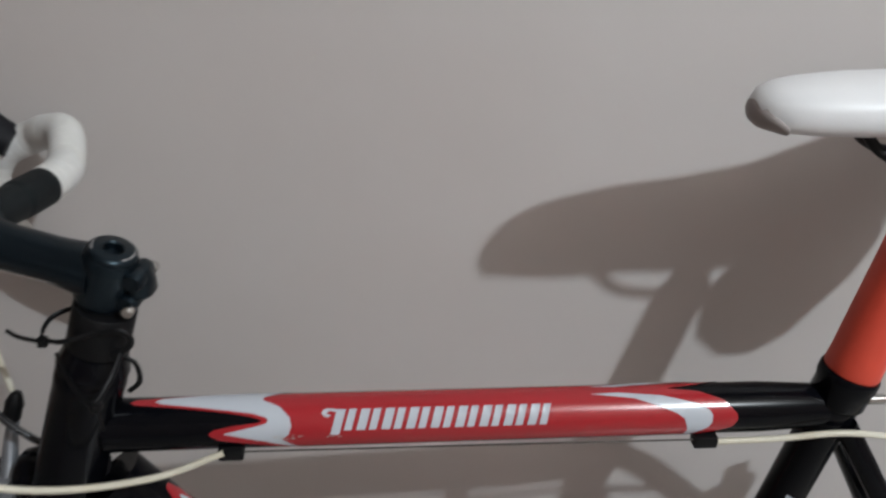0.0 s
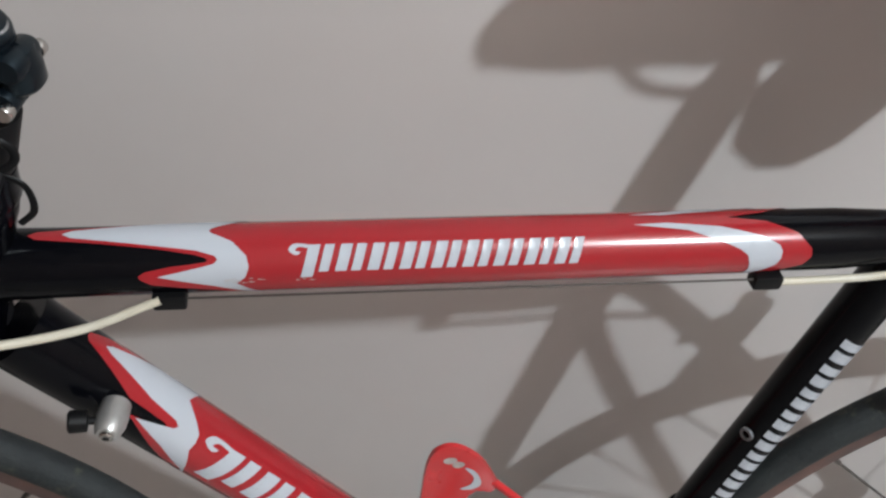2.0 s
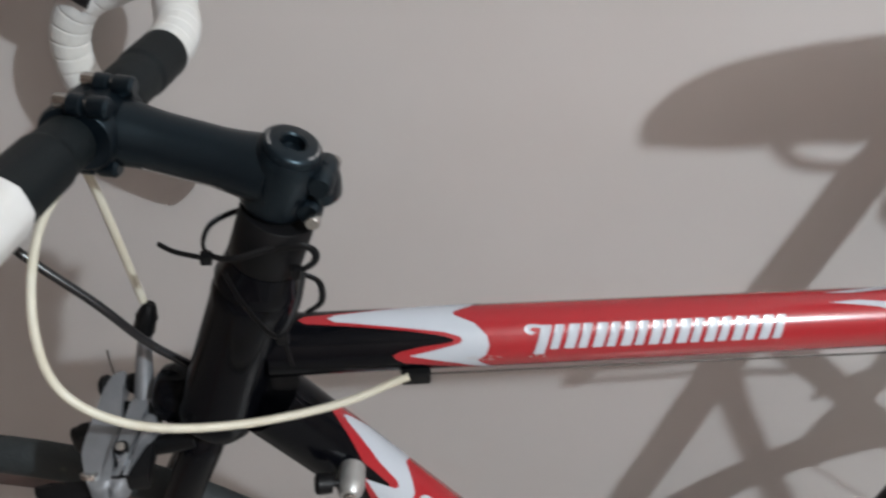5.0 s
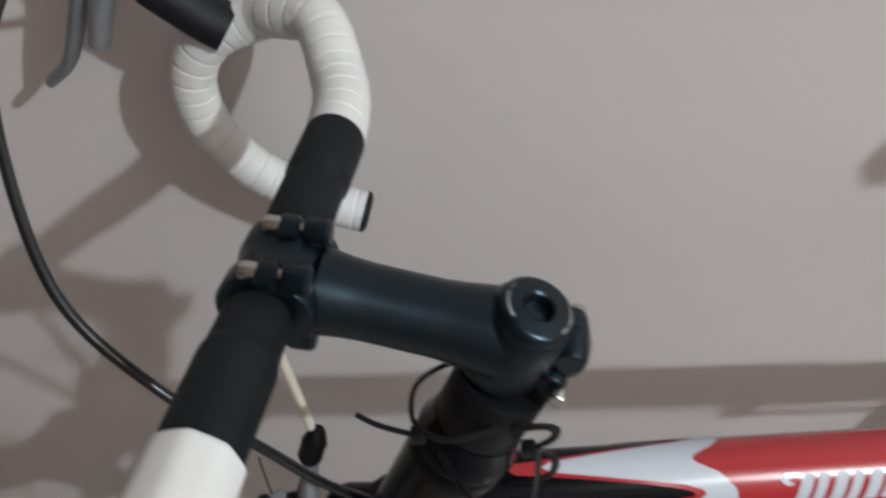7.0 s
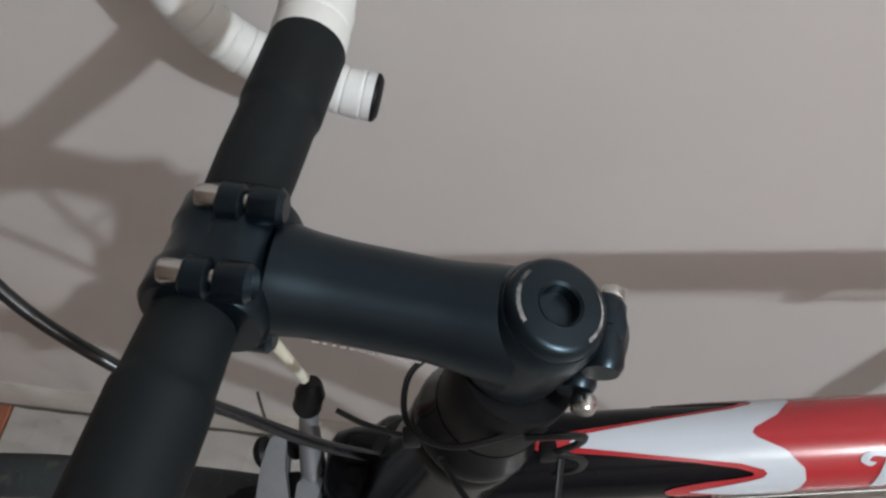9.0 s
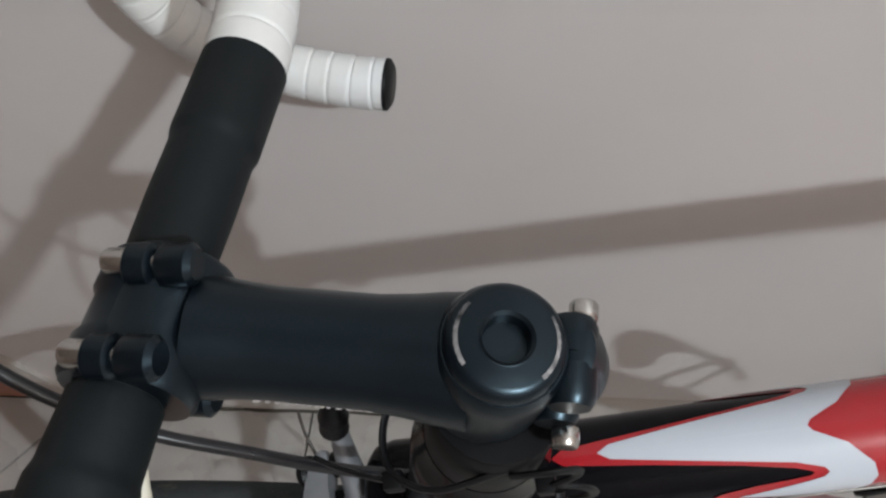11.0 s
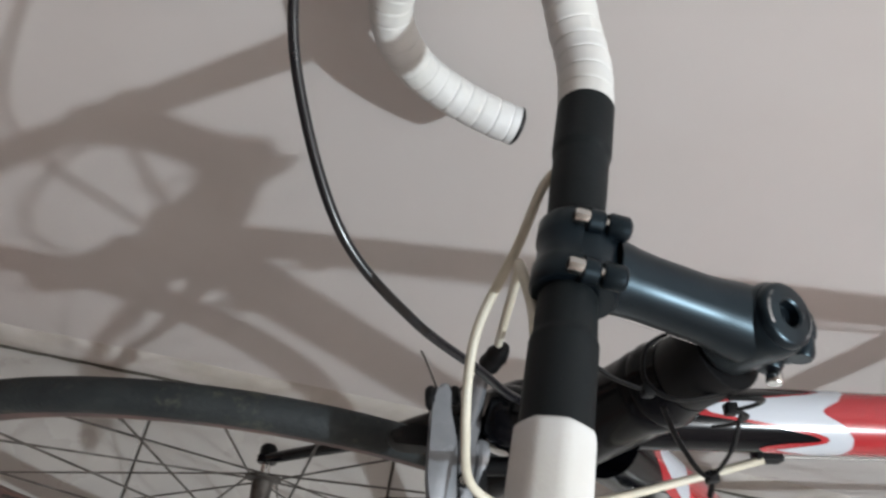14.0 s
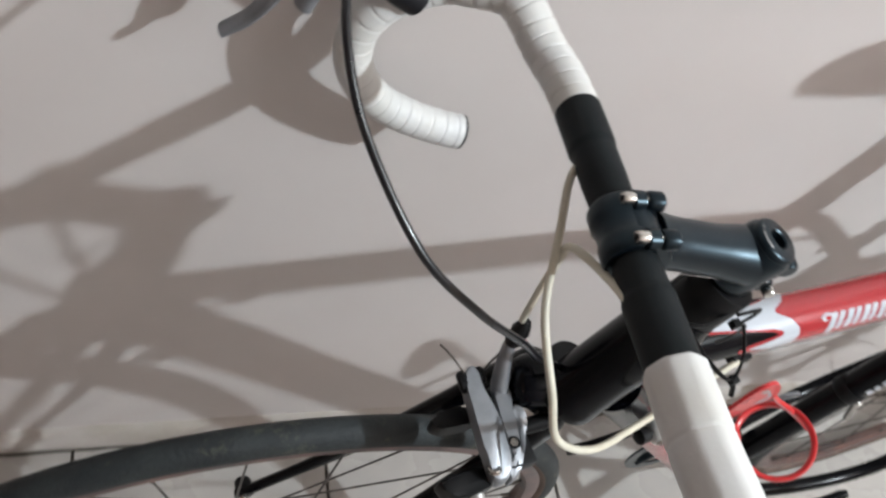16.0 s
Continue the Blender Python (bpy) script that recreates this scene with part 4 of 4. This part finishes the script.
# ---- cranks, chainring, derailleur ----
crank = part("crankset", rod(bmesh.new(), BB + Vector((0, -0.084, 0)), BB + Vector((0, 0.084, 0)), [(0, 0.010), (0.05, 0.012), (0.95, 0.012), (1, 0.010)], 20), M_STEM, bike, "black crankset")
bm = torus(bmesh.new(), 0.088, [(0.006, -0.0015), (0.006, 0.0015), (-0.012, 0.0015), (-0.012, -0.0015)], 60)
part("chainring", moved(bm, Matrix.Translation(BB + Vector((0, 0.048, 0)))), M_STEM, crank, "dark chainring")
ARM = Vector((0.90, 0, 0.44)).normalized()
for sy in (-1, 1):
    c = BB + Vector((0, sy * 0.082, 0))
    e = c + ARM * (-sy) * 0.165 + Vector((0, sy * 0.012, 0))
    part("arm", rod(bmesh.new(), c, e, [(0, 0.016), (0.1, 0.0135), (0.8, 0.010), (0.95, 0.012), (1, 0.009)], 18, (0, 1, 0), 0.6), M_BLACK, crank)
for k in range(5):
    a = 2 * math.pi * k / 5
    c = BB + Vector((0, 0.052, 0))
    part("spider", cyl(c, c + Vector((math.cos(a) * 0.08, -0.004, math.sin(a) * 0.08)), 0.006, 10), M_STEM, crank)
SD = (ST1 - ST0).normalized()
fd = part("front_derailleur", rod(bmesh.new(), ST0 + SD * 0.245, ST0 + SD * 0.262, [(0, 0.0175), (0.1, 0.0185), (0.9, 0.0185), (1, 0.0175)], 28), M_PLASTIC, bike, "black front derailleur clamp")
bm = bmesh.new()
prism(bm, smooth_outline([(0.40, 0.29), (0.43, 0.302), (0.47, 0.295), (0.49, 0.28), (0.46, 0.285), (0.42, 0.275)], 5), 0.036, 0.040)
part("cage_plate", bm, M_ALLOY, fd)
part("link", cyl(ST0 + SD * 0.252 + Vector((0.004, -0.016, 0)), ST0 + SD * 0.215 + Vector((0.016, -0.026, 0)), 0.0045, 12, 0.001), M_STEEL, fd, "bright steel link")
bm = torus(bmesh.new(), 0.0042, [(0.0009, -0.0012), (0.0009, 0.0012), (-0.0009, 0.0012), (-0.0009, -0.0012)], 24)
part("boss_ring", moved(bm, Matrix.Translation(ST0 + SD * 0.375 + Vector((-0.0146, -0.0078, 0.0040))) @ pose(0, 0, 0, 0, 0, -62)), M_ALLOY, seat_tube, "small dull threaded ring")
rb = part("rear_brake", cyl((0.575, 0, 0.648), (0.622, 0, 0.668), 0.006, 14), M_ALLOY, bike, "grey rear brake caliper")
for sy in (-1, 1):
    bm = bmesh.new()
    sweep(bm, spline([(0.606, -sy * 0.015, 0.684), (0.609, -sy * 0.008, 0.672), (0.610, sy * 0.004, 0.660), (0.608, sy * 0.030, 0.648), (0.602, sy * 0.034, 0.616), (0.597, sy * 0.022, 0.588)]),
          lambda q: 0.0085 - 0.0025 * min(1, q / 0.15), 12, 0.9)
    part("arm", bm, M_ALLOY, rb)
    part("pad", box(bmesh.new(), Matrix.Translation((0.598, sy * 0.017, 0.584)) @ pose(0, 0, 0, 0, -32, 0), (0.046, 0.010, 0.013), 0.003), M_PLASTIC, rb, "black brake pad")

# ---- floor tiles ----
tile_rng = random.Random(11)
tile_mesh = {}


def tile(x0, x1, y0, y1, material):
    g_ = 0.0022
    key = (round(x1 - x0, 3), round(y1 - y0, 3), material.name)
    if key not in tile_mesh:
        bm = bmesh.new()
        w, h = x1 - x0 - g_ * 2, y1 - y0 - g_ * 2
        lo = [bm.verts.new((sx * w / 2, sy * h / 2, -0.006)) for sx, sy in ((-1, -1), (1, -1), (1, 1), (-1, 1))]
        md = [bm.verts.new((sx * w / 2, sy * h / 2, -0.001)) for sx, sy in ((-1, -1), (1, -1), (1, 1), (-1, 1))]
        hi = [bm.verts.new((sx * (w / 2 - 0.001), sy * (h / 2 - 0.001), 0)) for sx, sy in ((-1, -1), (1, -1), (1, 1), (-1, 1))]
        for a, b in ((lo, md), (md, hi)):
            for k in range(4):
                bm.faces.new((a[k], a[(k + 1) % 4], b[(k + 1) % 4], b[k]))
        bm.faces.new(hi)
        me = bpy.data.meshes.new("tile")
        bmesh.ops.recalc_face_normals(bm, faces=bm.faces)
        bm.to_mesh(me)
        bm.free()
        me.materials.append(material)
        tile_mesh[key] = me
    ob = new("tile", tile_mesh[key])
    ob.parent = floor
    ob.location = ((x0 + x1) / 2, (y0 + y1) / 2, tile_rng.uniform(-0.0004, 0.0003))
    ob.rotation_euler = (tile_rng.uniform(-0.001, 0.001), tile_rng.uniform(-0.001, 0.001), 0)


cols = [(-0.876, -0.7604, True), (-0.7604, -0.4808, False)]
x = -0.4808
while x < X1 - 0.05:
    cols.append((x, min(x + 0.360, X1 - 0.002), False))
    x += 0.360
x = -1.239
while x > X0 + 0.05:
    cols.append((max(x - 0.360, X0 + 0.002), x, False))
    x -= 0.360
for x0, x1, red in cols:
    y = WALL_Y - 0.002
    while y > Y0 + 0.05:
        tile(x0, x1, max(y - 0.360, Y0 + 0.002), y, M_TERRA if red else M_TILE)
        y -= 0.360
# tiles cut on the slant beside the terracotta strip
for k in range(9):
    y = WALL_Y - 0.002 - 0.360 * k
    for tri in (((-0.878, y - 0.005), (-1.234, y - 0.002), (-1.234, y - 0.355)), ((-0.878, y - 0.011), (-1.230, y - 0.358), (-0.878, y - 0.358))):
        bm = bmesh.new()
        lo = [bm.verts.new((x_, y_, -0.006)) for x_, y_ in tri]
        hi = [bm.verts.new((x_, y_, 0)) for x_, y_ in tri]
        bm.faces.new(hi)
        for i in range(3):
            bm.faces.new((lo[i], lo[(i + 1) % 3], hi[(i + 1) % 3], hi[i]))
        part("tile", bm, M_TILE, floor, "", False)

# ---- ceiling lamp out of view ----
lamp = thing("ceiling_lamp", Matrix.Translation(LAMP), "small bare bulb in a white holder hanging from the ceiling", "lamp")
part("holder", rod(bmesh.new(), (0, 0, 0.045), (0, 0, CEIL - LAMP.z), [(0, 0.02), (0.3, 0.02), (0.5, 0.008), (0.9, 0.008), (0.92, 0.045), (1, 0.05)], 20), M_CEIL, lamp, "white lamp holder")
bulb = part("bulb", rod(bmesh.new(), (0, 0, 0.05), (0, 0, 0.035), [(0, 0.012), (1, 0.014)], 16), M_GLOW, lamp, "frosted glass bulb")
